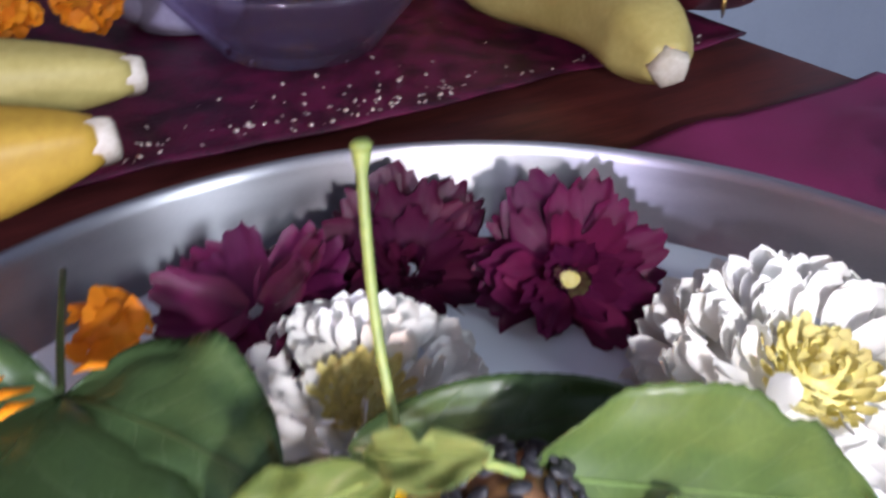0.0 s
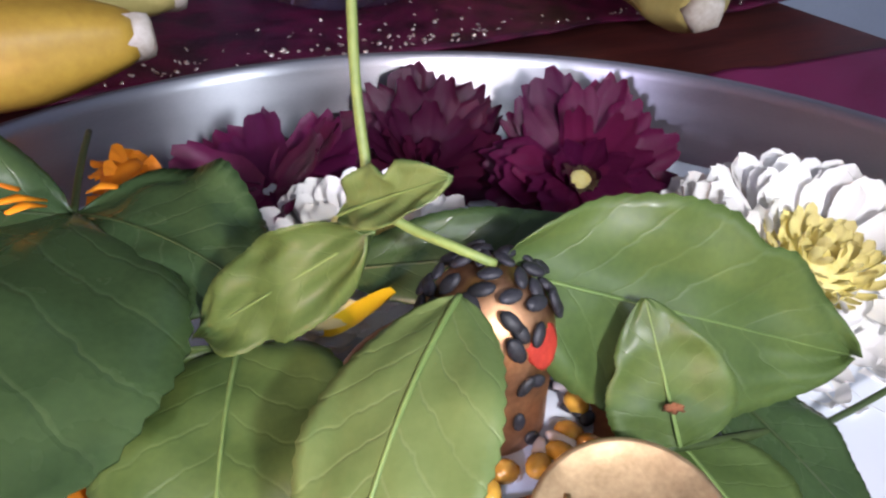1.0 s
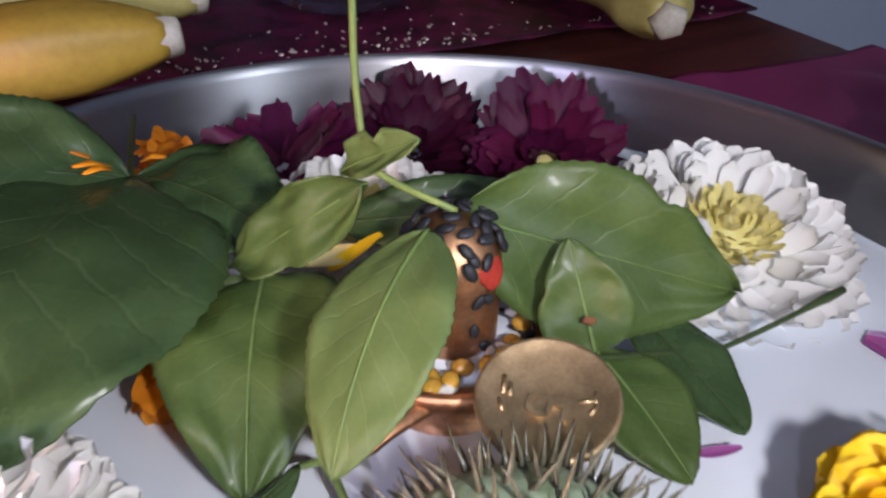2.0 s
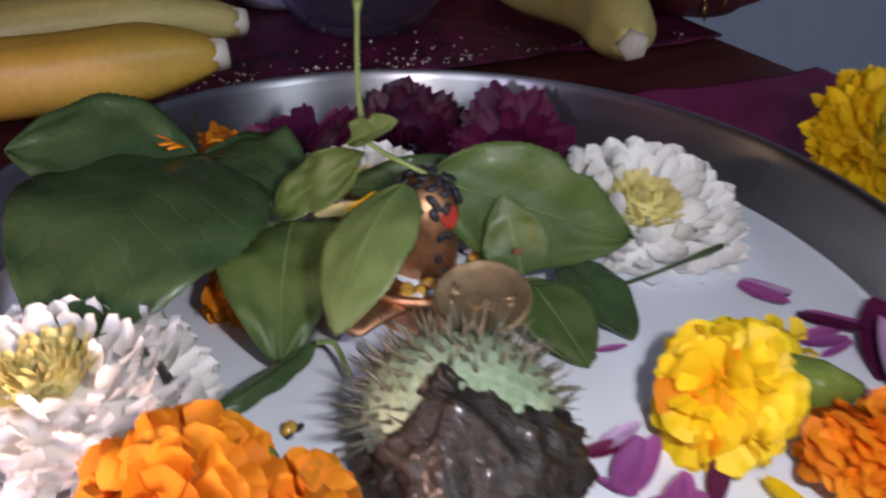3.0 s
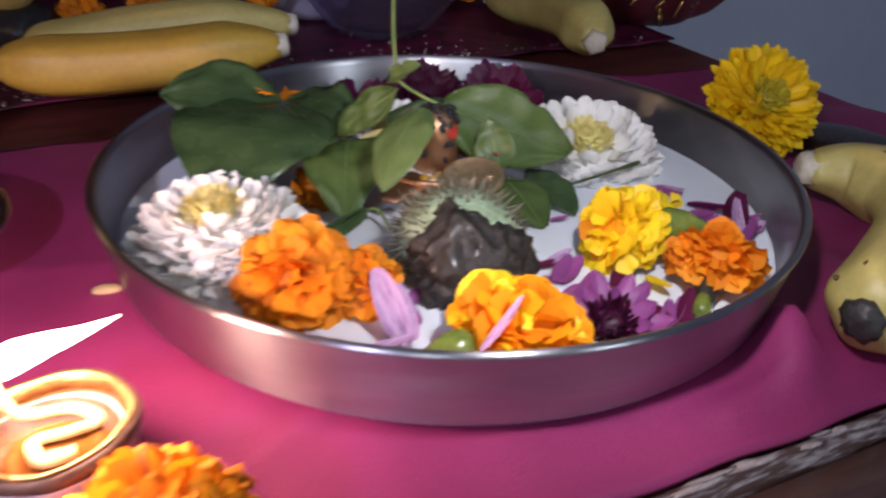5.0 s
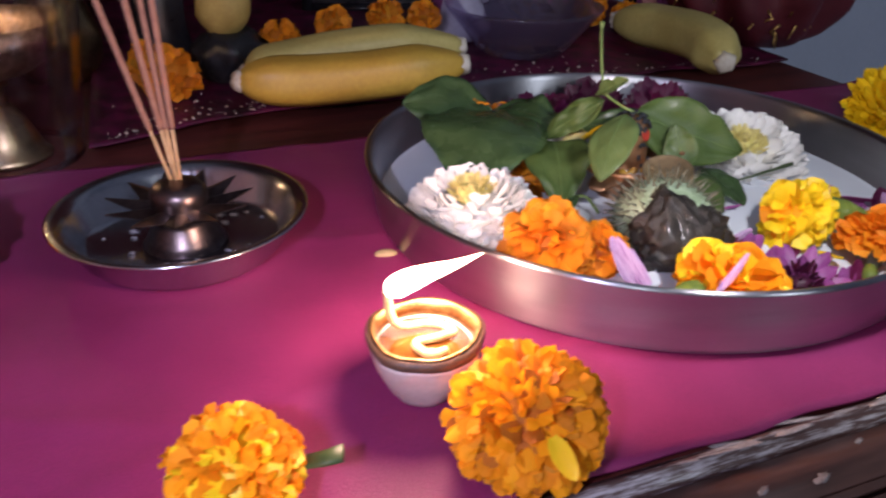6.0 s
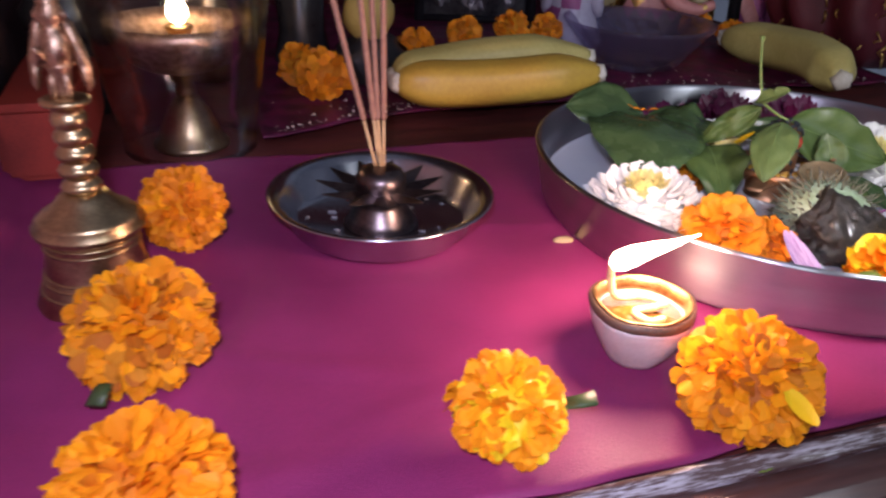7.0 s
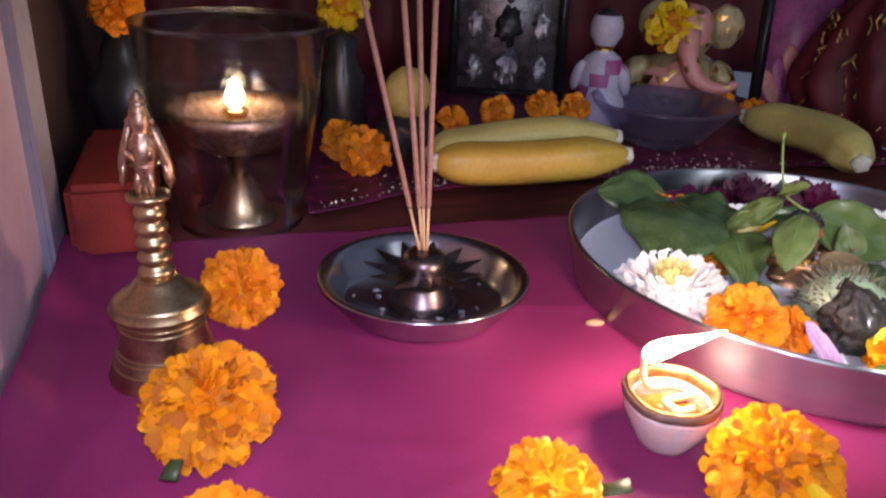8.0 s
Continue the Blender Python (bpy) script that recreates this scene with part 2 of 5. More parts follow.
BURNT = mat("scorched_clay", (0.16, 0.085, 0.05), (0.06, 0.035, 0.025), 0.5, 0, 160, 700, 0.5, 0.0008)
FOIL = mat("gilded_rim", (0.52, 0.34, 0.14), (0.26, 0.14, 0.06), 0.38, 1.0, 260, 900, 0.6, 0.0008)
OIL = mat("amber_oil", (0.20, 0.075, 0.014), (0.12, 0.04, 0.008), 0.12, 0, 60, 300, 0.1, coat=0.2)
WICK = mat("cotton_wick", (0.72, 0.55, 0.30), (0.45, 0.30, 0.12), 0.7, 0, 300, 1500, 0.5, 0.0005)
FLAME = mat("flame", (1.0, 0.80, 0.52), (1.0, 0.74, 0.42), 0.8, 0, 60, 300, 0, emit=22)
BAMBOO = mat("bare_bamboo", (0.62, 0.42, 0.22), (0.48, 0.30, 0.14), 0.6, 0, 200, 900, 0.2)
INCENSE = mat("incense_paste", (0.33, 0.18, 0.125), (0.24, 0.12, 0.085), 0.85, 0, 400, 2000, 0.5, 0.0003)
ASH = mat("grey_ash", (0.30, 0.29, 0.30), (0.16, 0.15, 0.16), 0.9, 0, 300, 1500, 0.6)
def thin_glass(name, tint, gloss, rough, cloud=None):
    """Blown glass so thin that it bends no light: clear body, Fresnel gloss."""
    m = bpy.data.materials.new(name)
    m.use_nodes = True
    n, lk = m.node_tree.nodes, m.node_tree.links
    n.clear()
    out, mix = n.new("ShaderNodeOutputMaterial"), n.new("ShaderNodeMixShader")
    clear, shine, fres, gain = n.new("ShaderNodeBsdfTransparent"), n.new("ShaderNodeBsdfGlossy"), n.new("ShaderNodeFresnel"), n.new("ShaderNodeMath")
    wave, bump = n.new("ShaderNodeTexNoise"), n.new("ShaderNodeBump")
    wave.inputs["Scale"].default_value = 40
    bump.inputs["Strength"].default_value, bump.inputs["Distance"].default_value = 0.15, 0.001
    lk.new(wave.outputs[0], bump.inputs["Height"])
    lk.new(bump.outputs[0], shine.inputs["Normal"])
    clear.inputs[0].default_value = (*tint, 1)
    shine.inputs[0].default_value, shine.inputs["Roughness"].default_value = (1, 1, 1, 1), rough
    fres.inputs["IOR"].default_value = 1.45
    gain.operation = "MULTIPLY"
    gain.inputs[1].default_value = gloss
    lk.new(fres.outputs[0], gain.inputs[0])
    lk.new(gain.outputs[0], mix.inputs[0])
    body = clear
    if cloud:
        haze, body = n.new("ShaderNodeBsdfDiffuse"), n.new("ShaderNodeMixShader")
        haze.inputs[0].default_value = (*cloud, 1)
        body.inputs[0].default_value = 0.14
        lk.new(clear.outputs[0], body.inputs[1])
        lk.new(haze.outputs[0], body.inputs[2])
    lk.new(body.outputs[0], mix.inputs[1])
    lk.new(shine.outputs[0], mix.inputs[2])
    lk.new(mix.outputs[0], out.inputs[0])
    return m


GLASS = thin_glass("clear_glass", (0.95, 0.95, 0.97), 0.8, 0.04)
GLASS_SMOKY = thin_glass("violet_glass", (0.80, 0.74, 0.90), 0.7, 0.10, (0.26, 0.22, 0.32))
BLACK_STONE = mat("black_stone", (0.030, 0.028, 0.030), (0.014, 0.013, 0.014), 0.3, 0, 80, 600, 0.5)
SILVER = mat("embossed_silver", (0.50, 0.47, 0.50), (0.16, 0.15, 0.17), 0.38, 0.85, 70, 420, 1.0, 0.0025)
FRAME_BLACK = mat("black_frame_lacquer", (0.020, 0.018, 0.022), (0.012, 0.010, 0.012), 0.3, 0, 40, 300, 0.1)
PORCELAIN = mat("painted_plaster", (0.46, 0.44, 0.55), (0.36, 0.32, 0.42), 0.45, 0, 60, 400, 0.2)
PLASTER_PINK = mat("pink_plaster", (0.60, 0.26, 0.24), (0.45, 0.17, 0.16), 0.45, 0, 60, 400, 0.2)
PLASTER_IVORY = mat("ivory_gilt_plaster", (0.42, 0.34, 0.18), (0.20, 0.15, 0.08), 0.4, 0.2, 120, 600, 0.8, 0.0015)
PINK = mat("pink_lotus_print", (0.42, 0.09, 0.26), (0.18, 0.05, 0.15), 0.4, 0, 45, 300, 0.1)
SWEET = mat("pale_yellow_sweet", (0.50, 0.40, 0.13), (0.38, 0.28, 0.08), 0.6, 0, 60, 400, 0.3)


# ---- mesh helpers ----
def mesh_of(bm, name, smooth=True):
    me = bpy.data.meshes.new(name)
    bmesh.ops.recalc_face_normals(bm, faces=bm.faces)
    bm.to_mesh(me)
    bm.free()
    if smooth:
        me.polygons.foreach_set("use_smooth", [True] * len(me.polygons))
    return me


def part(name, bm, material, parent=None, label="", smooth=True):
    me = bm if isinstance(bm, bpy.types.Mesh) else mesh_of(bm, name, smooth)
    if not me.materials:
        me.materials.append(material)
    ob = new(name, me)
    if parent:
        ob.parent = parent
    return tagged(ob, label)


def thing(name, m, label, category, group="", kind=""):
    ob = new(name)
    ob.empty_display_size = 0.01
    ob.matrix_world = m if isinstance(m, Matrix) else Matrix.Translation(m)
    return tagged(ob, label, category, group, kind)


def lathe(profile, segs=64, wobble=0.0, seed=0):
    bm = bmesh.new()
    rings = []
    for k, (r, z) in enumerate(profile):
        ring = []
        for i in range(segs):
            a = 2 * math.pi * i / segs
            rr = r * (1 + wobble * noise.noise(Vector((math.cos(a) * 1.6 + seed, math.sin(a) * 1.6, z * 60))))
            ring.append(bm.verts.new((rr * math.cos(a), rr * math.sin(a), z)))
        rings.append(ring)
    for p, q in zip(rings, rings[1:]):
        for i in range(segs):
            bm.faces.new((p[i], p[(i + 1) % segs], q[(i + 1) % segs], q[i]))
    closed = profile[0] == profile[-1]
    for ring, r in () if closed else ((rings[0], profile[0][0]), (rings[-1], profile[-1][0])):
        if r > 1e-6:
            bm.faces.new(ring)
    bmesh.ops.remove_doubles(bm, verts=bm.verts, dist=1e-6)
    return bm


def smooth_path(points, steps):
    """Catmull-Rom through the given places."""
    p = [Vector(q) for q in points]
    p = [p[0] * 2 - p[1]] + p + [p[-1] * 2 - p[-2]]
    out = []
    for i in range(1, len(p) - 2):
        for k in range(steps):
            t = k / steps
            a, b, c, d = p[i - 1], p[i], p[i + 1], p[i + 2]
            out.append(0.5 * ((2 * b) + (c - a) * t + (2 * a - 5 * b + 4 * c - d) * t * t + (3 * b - a - 3 * c + d) * t ** 3))
    return out + [p[-2]]


def tube(path, radii, segs=10, flat=1.0, ridges=0.0, bm=None):
    bm = bm or bmesh.new()
    path = [Vector(q) for q in path]
    rings, side = [], None
    for k, c in enumerate(path):
        d = (path[min(k + 1, len(path) - 1)] - path[max(k - 1, 0)]).normalized()
        if side is None:
            side = d.orthogonal().normalized() if abs(d.z) > 0.9 else d.cross(Vector((0, 0, 1))).normalized()
        side = (side - d * side.dot(d)).normalized()
        up = side.cross(d)
        r = radii[k] if isinstance(radii, (list, tuple)) else radii
        ring = []
        for i in range(segs):
            a = 2 * math.pi * i / segs
            rr = r * (1 + ridges * math.cos(5 * a + 0.6))
            ring.append(bm.verts.new(c + side * rr * math.cos(a) + up * rr * flat * math.sin(a)))
        rings.append(ring)
    for p, q in zip(rings, rings[1:]):
        for i in range(segs):
            bm.faces.new((p[i], p[(i + 1) % segs], q[(i + 1) % segs], q[i]))
    bm.faces.new(rings[0][::-1])
    bm.faces.new(rings[-1])
    return bm


def box(lo, hi, bevel=0.0, bm=None):
    fresh = bmesh.new()
    bmesh.ops.create_cube(fresh, size=1)
    for v in fresh.verts:
        v.co = Vector([(a + b) / 2 + c * (b - a) for a, b, c in zip(lo, hi, v.co)])
    if bevel:
        bmesh.ops.bevel(fresh, geom=list(fresh.edges), offset=bevel, segments=2, affect="EDGES")
    return fresh


def blob(r, rough=0.0, scale=1.0, sub=3, stretch=(1, 1, 1), seed=0):
    bm = bmesh.new()
    bmesh.ops.create_icosphere(bm, subdivisions=sub, radius=1)
    for v in bm.verts:
        k = 1 + rough * noise.fractal(v.co * scale + Vector((seed, seed * 0.7, 0)), 1.0, 2.0, 3)
        v.co = Vector([c * r * k * s for c, s in zip(v.co, stretch)])
    return bm


def join(target, other, m=Matrix()):
    me = bpy.data.meshes.new("tmp")
    other.to_mesh(me)
    me.transform(m)
    other.free()
    target.from_mesh(me)
    bpy.data.meshes.remove(me)
    return target


def facing(at, axis, spin=0.0):
    """A pose at that place whose z points along axis."""
    return Matrix.Translation(at) @ Vector(axis).to_track_quat("Z", "Y").to_matrix().to_4x4() @ Matrix.Rotation(spin, 4, "Z")


def grid_box(u0, u1, v0, v1, z0, z1, bevel=0.0):
    """A block along the table's own directions."""
    bm = box((u0, v0, z0), (u1, v1, z1), bevel)
    bmesh.ops.rotate(bm, verts=bm.verts, cent=(0, 0, 0), matrix=Matrix.Rotation(ANG, 3, "Z"))
    return bm


# ---- structure ----
def structure(name, bm, material, label, category, smooth=False):
    return tagged(part(name, bm, material, smooth=smooth), label, category, kind="structure")


structure("table_top", grid_box(-0.333, 0.335, -0.114, 0.64, -0.022, -0.0035, 0.002), WOOD_RED, "red-stained wooden shrine shelf under the cloths", "shelf")
rail = tagged(new("front_rail"), "dark varnished wooden rail with chipped pale edge", "rail", kind="structure")
part("worn_edge", grid_box(-0.333, 0.335, -0.1155, -0.1100, -0.022, 0.0004, 0.0016), WORN, rail, "chipped whitish edge of the rail")
part("lip", grid_box(-0.333, 0.335, -0.1320, -0.1150, -0.030, -0.0040, 0.003), WOOD, rail)
part("bead", grid_box(-0.333, 0.335, -0.1345, -0.1315, -0.0120, -0.0075, 0.0014), WOOD, rail)
chip = random.Random(91)
for k in range(46):
    u, run = chip.uniform(-0.05, 0.30), chip.uniform(0.003, 0.011)
    flake = blob(1.0, 0.5, 2.0, 2, (run, chip.uniform(0.0004, 0.0011), 0.00022), k * 1.7)
    part("paint_flake", flake, BARE_WOOD, rail).matrix_basis = Matrix.Translation(T(u, -0.1128 + chip.gauss(0, 0.0016), 0.0004 if k % 3 else -0.0038)) @ Matrix.Rotation(ANG + chip.gauss(0, 0.12), 4, "Z")
for x, y, size in ((0.0705, -0.1080, 0.0026), (0.0526, -0.1172, 0.0020), (0.0852, -0.0888, 0.0015)):
    part("scuff", blob(size, 0.8, 2.2, 3, (1.2, 0.5, 0.06), size * 4000), BARE_WOOD, rail).matrix_basis = Matrix.Translation((x, y, -0.0040)) @ Matrix.Rotation(0.9, 4, "Z")
part("face", grid_box(-0.333, 0.335, -0.1400, -0.1315, -0.090, -0.0110, 0.004), WOOD, rail)
part("skirt", grid_box(-0.333, 0.335, -0.1480, -0.1380, -0.5, -0.088, 0.003), WOOD, rail)
structure("floor", grid_box(-2.0, 2.4, -2.2, 1.2, -0.62, -0.60), WALL_GREY, "plain grey room floor", "floor")
structure("wall_right", grid_box(2.30, 2.34, -2.2, 1.2, -0.62, 2.2), WALL_GREY, "plain grey-blue painted wall", "wall")
structure("wall_back", grid_box(-2.0, 0.34, 0.665, 0.70, -0.62, 2.2), DARK, "dark wooden back of the shrine", "wall")
structure("wall_far", grid_box(0.34, 2.30, 0.90, 0.94, -0.62, 2.2), WALL_GREY, "plain grey-blue painted wall", "wall")
behind = tagged(new("wall_behind"), "unseen grey-blue painted wall with added window openings", "wall", kind="structure")
for u0, u1, z0, z1 in ((-2.0, -1.40, -0.62, 2.2), (-1.40, -1.12, -0.62, 0.2), (-1.40, -1.12, 2.0, 2.2), (-1.12, 0.65, -0.62, 2.2), (1.05, 2.34, -0.62, 2.2), (0.65, 1.05, -0.62, 0.5), (0.65, 1.05, 1.6, 2.2)):
    part("wall_piece", grid_box(u0, u1, -2.24, -2.2, z0, z1), WALL_GREY, behind)
# Unseen windows, added to lift the shadows and streak the glass and steel.
for k, (ua, ub, za, zb, watts) in enumerate(((0.65, 1.05, 0.5, 1.6, 9.0), (-1.40, -1.12, 0.2, 2.0, 10.0))):
    window = tagged(new("window_%d" % (k + 1)), "narrow painted window frame added out of view", "window", kind="structure")
    for u0, u1, z0, z1 in ((ua, ua + 0.04, za, zb), (ub - 0.04, ub, za, zb), (ua + 0.04, ub - 0.04, za, za + 0.04), (ua + 0.04, ub - 0.04, zb - 0.04, zb)):
        part("window_bar", grid_box(u0, u1, -2.23, -2.19, z0, z1, 0.004), WALL_PINK, window)
    uc, zc = (ua + ub) / 2, (za + zb) / 2
    fill_light = lamp("window_daylight", "AREA", look(T(uc, -2.17, zc), T(uc * 0.8, 0.0, zc - 0.3)), watts, (0.80, 0.88, 1.0), 0.3)
    fill_light.data.shape, fill_light.data.size, fill_light.data.size_y = "RECTANGLE", ub - ua - 0.08, zb - za - 0.08
structure("wall_left", grid_box(-2.04, -2.0, -2.2, 1.2, -0.62, 2.2), WALL_PINK, "pale painted wall", "wall")
structure("ceiling", grid_box(-2.04, 2.4, -2.24, 1.2, 2.2, 2.24), WALL_GREY, "plain pale ceiling", "ceiling")
structure("side_panel", grid_box(-0.372, -0.347, 0.178, 0.66, -0.5, 0.9), DARK, "dark wooden side of the shrine cupboard", "panel")
structure("door_stile", grid_box(-0.372, -0.338, 0.138, 0.176, -0.5, 0.9, 0.002), WALL_LILAC, "lilac-grey painted cupboard stile", "panel")
structure("door_panel", grid_box(-0.372, -0.342, -0.40, 0.134, -0.5, 0.9, 0.003), WALL_PINK, "pale pink painted open cupboard door", "door")


# ---- cloths ----
def sheet(name, u0, u1, v0, v1, z, material, label, category, wave, cells=0.004, thick=0.0012, edge=None):
    """A cloth laid on the shelf, with its folds."""
    bm = bmesh.new()
    nu, nv = int((u1 - u0) / cells), int((v1 - v0) / cells)
    rows = []
    for j in range(nv + 1):
        row = []
        for i in range(nu + 1):
            u, v = u0 + (u1 - u0) * i / nu, v0 + (v1 - v0) * j / nv
            if edge:
                v = v0 + edge(u) * (1 - j / nv) + (v1 - v0) * j / nv
            row.append(bm.verts.new(T(u, v, z + wave(u, v))))
        rows.append(row)
    for a, b in zip(rows, rows[1:]):
        for i in range(nu):
            bm.faces.new((a[i], a[i + 1], b[i + 1], b[i]))
    ob = part(name, bm, material)
    m = ob.modifiers.new("thickness", "SOLIDIFY")
    m.thickness, m.offset = thick, -1
    return tagged(ob, label, category)


def ridge(u, v, cu, cv, ang, length, width, height):
    c, s = math.cos(ang), math.sin(ang)
    a, b = (u - cu) * c + (v - cv) * s, -(u - cu) * s + (v - cv) * c
    return height * math.exp(-(a / length) ** 2 - (b / width) ** 2)


def satin_wave(u, v):
    z = 0.0014 * noise.noise(Vector((u * 14, v * 14, 0))) + 0.0011 * noise.noise(Vector((u * 40, v * 9, 3))) + 0.0003 * noise.noise(Vector((u * 22 + v * 90, v * 60, 6)))
    if u > 0.06 and v < 0.06:
        z += ridge(u, v, 0.104, -0.080, 0.9, 0.016, 0.008, 0.017) + ridge(u, v, 0.150, -0.080, 1.2, 0.030, 0.007, 0.012) + ridge(u, v, 0.085, -0.094, 0.1, 0.030, 0.004, 0.004)
        z += ridge(u, v, 0.185, -0.060, 0.9, 0.040, 0.007, 0.010) + ridge(u, v, 0.225, -0.075, 0.4, 0.050, 0.008, 0.009)
    if u > 0.18:
        z += 0.006 * max(0, noise.noise(Vector((u * 18, v * 26, 9))))
    for cu, cv, ang, length in ((-0.29, 0.02, 1.2, 0.05), (-0.27, -0.06, 0.9, 0.06), (-0.23, -0.085, 0.2, 0.05), (-0.12, 0.06, -0.3, 0.06), (-0.05, -0.06, 0.5, 0.05), (-0.31, -0.02, 1.4, 0.06)):
        z += ridge(u, v, cu, cv, ang, length, 0.005, 0.0014)
    z += ridge(u, v, -0.14, -0.05, 0.3, 0.10, 0.004, 0.0012) + ridge(u, v, -0.22, -0.03, -0.4, 0.07, 0.004, 0.0012)
    return max(z, -0.0008) + max(0, -0.322 - u) * (0.55 + 0.5 * noise.noise(Vector((0, v * 22, 4))))


sheet("altar_cloth", -0.338, 0.333, -0.1098, 0.171, 0.0, CLOTH, "magenta satin altar cloth with soft creases on shelf", "cloth", satin_wave,
      edge=lambda u: 0.0008 * math.sin(u * 60) + 0.0005 * math.sin(u * 137))


def brocade_edge(u):
    return 0.006 + 0.032 * min(1, max(0, (u + 0.20) / 0.12)) + 0.003 * math.sin(u * 40)


def brocade_wave(u, v):
    return 0.0015 * noise.noise(Vector((u * 30, v * 30, 5))) + 0.0025 * max(0, noise.noise(Vector((u * 12, v * 22, 8)))) + 0.002


brocade = sheet("brocade_cloth", -0.20, 0.325, 0.196, 0.62, 0.0, BROCADE, "purple brocade cloth with sparkling sequin border", "cloth", brocade_wave,
                cells=0.006, edge=brocade_edge)
rng = random.Random(4)
dot = mesh_of(lathe([(0.0012, 0), (0.0013, 0.0002), (0.0006, 0.0006), (0, 0.0007)], 8), "sequin")
dot.materials.append(SEQUIN)
for k in range(290):
    u = rng.uniform(-0.19, 0.16) if k % 5 else rng.uniform(0.10, 0.30)
    v = 0.199 + brocade_edge(u) + abs(rng.gauss(0, 0.011 if k % 3 else 0.035))
    ob = part("sequin", dot, SEQUIN, brocade)
    k = rng.uniform(0.35, 0.95)
    ob.matrix_basis = Matrix.Translation(T(u, v, brocade_wave(u, v) + 0.0019)) @ Euler((rng.gauss(0, 0.5), rng.gauss(0, 0.5), 0)).to_matrix().to_4x4() @ Matrix.Scale(k, 4)

bm = grid_box(-0.333, -0.292, 0.1535, 0.27, 0.0028, 0.043, 0.004)
tagged(part("red_bolster", bm, RED_CLOTH, smooth=False), "red cloth-covered block beside the shrine wall", "block")


# ---- leaves ----
def leaf(name, base, tip, across, width, material, bend=0.0, fold=0.25, skew=0.85, notch=0.0, wave=0.0012, parent=None, seed=0, curl=0.0, label="", saw=0.012):
    base, tip = Vector(base), Vector(tip)
    x = tip - base
    length = x.length
    x.normalize()
    a = Vector(across)
    a = (a - x * a.dot(x)).normalized()
    nrm = x.cross(a)
    if nrm.z < 0:
        nrm, a = -nrm, -a
    ns, nw = 44, 14
    bm = bmesh.new()
    uvl = bm.loops.layers.uv.new("leaf")
    top, bottom, uvs, ribs = [], [], {}, []
    for i in range(ns + 1):
        s = i / ns
        w = width / 2 * max(math.sin(math.pi * s ** skew), 0) ** 0.72 * (1 + saw * (1 if i % 2 else -1)) + 0.0002
        mid = base + x * length * s + nrm * (bend * 4 * s * (1 - s) - curl * s ** 3)
        ribs.append(mid + nrm * 0.0002)
        rt, rb = [], []
        for j in range(nw + 1):
            y = 2 * j / nw - 1
            ww = w
            if notch and y > 0 and abs(s - 0.62) < 0.09:
                ww = w * (1 - notch * (1 - abs(s - 0.62) / 0.09))
            h = fold * abs(y) ** 1.3 * w + wave * noise.noise(Vector((s * 5 + seed, y * 2.2, seed * 1.7))) * (0.3 + abs(y))
            c = mid + a * y * ww + nrm * h
            vt, vb = bm.verts.new(c), bm.verts.new(c - nrm * 0.00035)
            uvs[vt] = uvs[vb] = (s, y)
            rt.append(vt)
            rb.append(vb)
        top.append(rt)
        bottom.append(rb)
    for i in range(ns):
        for j in range(nw):
            bm.faces.new((top[i][j], top[i + 1][j], top[i + 1][j + 1], top[i][j + 1]))
            bm.faces.new((bottom[i][j + 1], bottom[i + 1][j + 1], bottom[i + 1][j], bottom[i][j]))
        bm.faces.new((top[i][0], bottom[i][0], bottom[i + 1][0], top[i + 1][0]))
        bm.faces.new((top[i + 1][nw], bottom[i + 1][nw], bottom[i][nw], top[i][nw]))
    for i in (0, ns):
        for j in range(nw):
            bm.faces.new((top[i][j], top[i][j + 1], bottom[i][j + 1], bottom[i][j]))
    for f in bm.faces:
        for lo in f.loops:
            lo[uvl].uv = uvs[lo.vert]
    ob = part(name, bm, material, parent, label)
    part("midrib", tube(ribs, [0.00042 * (1 - 0.75 * i / ns) for i in range(ns + 1)], 6, 0.6), RIB if material is not LEAF_DARK else STALK_DARK, ob)
    return ob


sprig = thing("leaf_sprig", (0, 0, 0), "fresh green leaf sprig with upright bare stem", "leaf sprig")
part("stem", tube(smooth_path([(-0.0075, 0.0700, 0.0845), (-0.0071, 0.0672, 0.079), (-0.0056, 0.0612, 0.068), (-0.0030, 0.0552, 0.0570)], 6), [0.0011, 0.0010, 0.0008] + [0.00062] * 16, 8), STALK, sprig)
part("stem_end", lathe([(0, -0.0006), (0.0011, -0.0004), (0.0013, 0.0003), (0.0007, 0.0008), (0, 0.0008)], 10), STALK, sprig).matrix_basis = facing((-0.0075, 0.0700, 0.0847), (0, 0.2, 1))
part("twig", tube(smooth_path([(-0.0040, 0.0552, 0.0575), (0.0012, 0.0565, 0.0535), (0.0065, 0.0585, 0.0500), (0.0115, 0.0588, 0.0478)], 6), 0.00065, 8), STALK, sprig)
leaf("curled_leaf", (-0.0064, 0.0540, 0.0560), (0.0080, 0.0470, 0.0655), (0.0, 0.5, 0.9), 0.0064, LEAF_UNDER, 0.0016, 0.75, 1.15, 0.5, seed=3, parent=sprig, curl=-0.0025, label="small curled leaf with a torn margin")
leaf("leaf_blade", (-0.0025, 0.0545, 0.0540), (-0.0285, 0.0590, 0.0315), (-0.50, 0.40, 0.75), 0.0125, LEAF, 0.0015, 0.20, 0.85, 0.15, seed=5, wave=0.0030, parent=sprig)
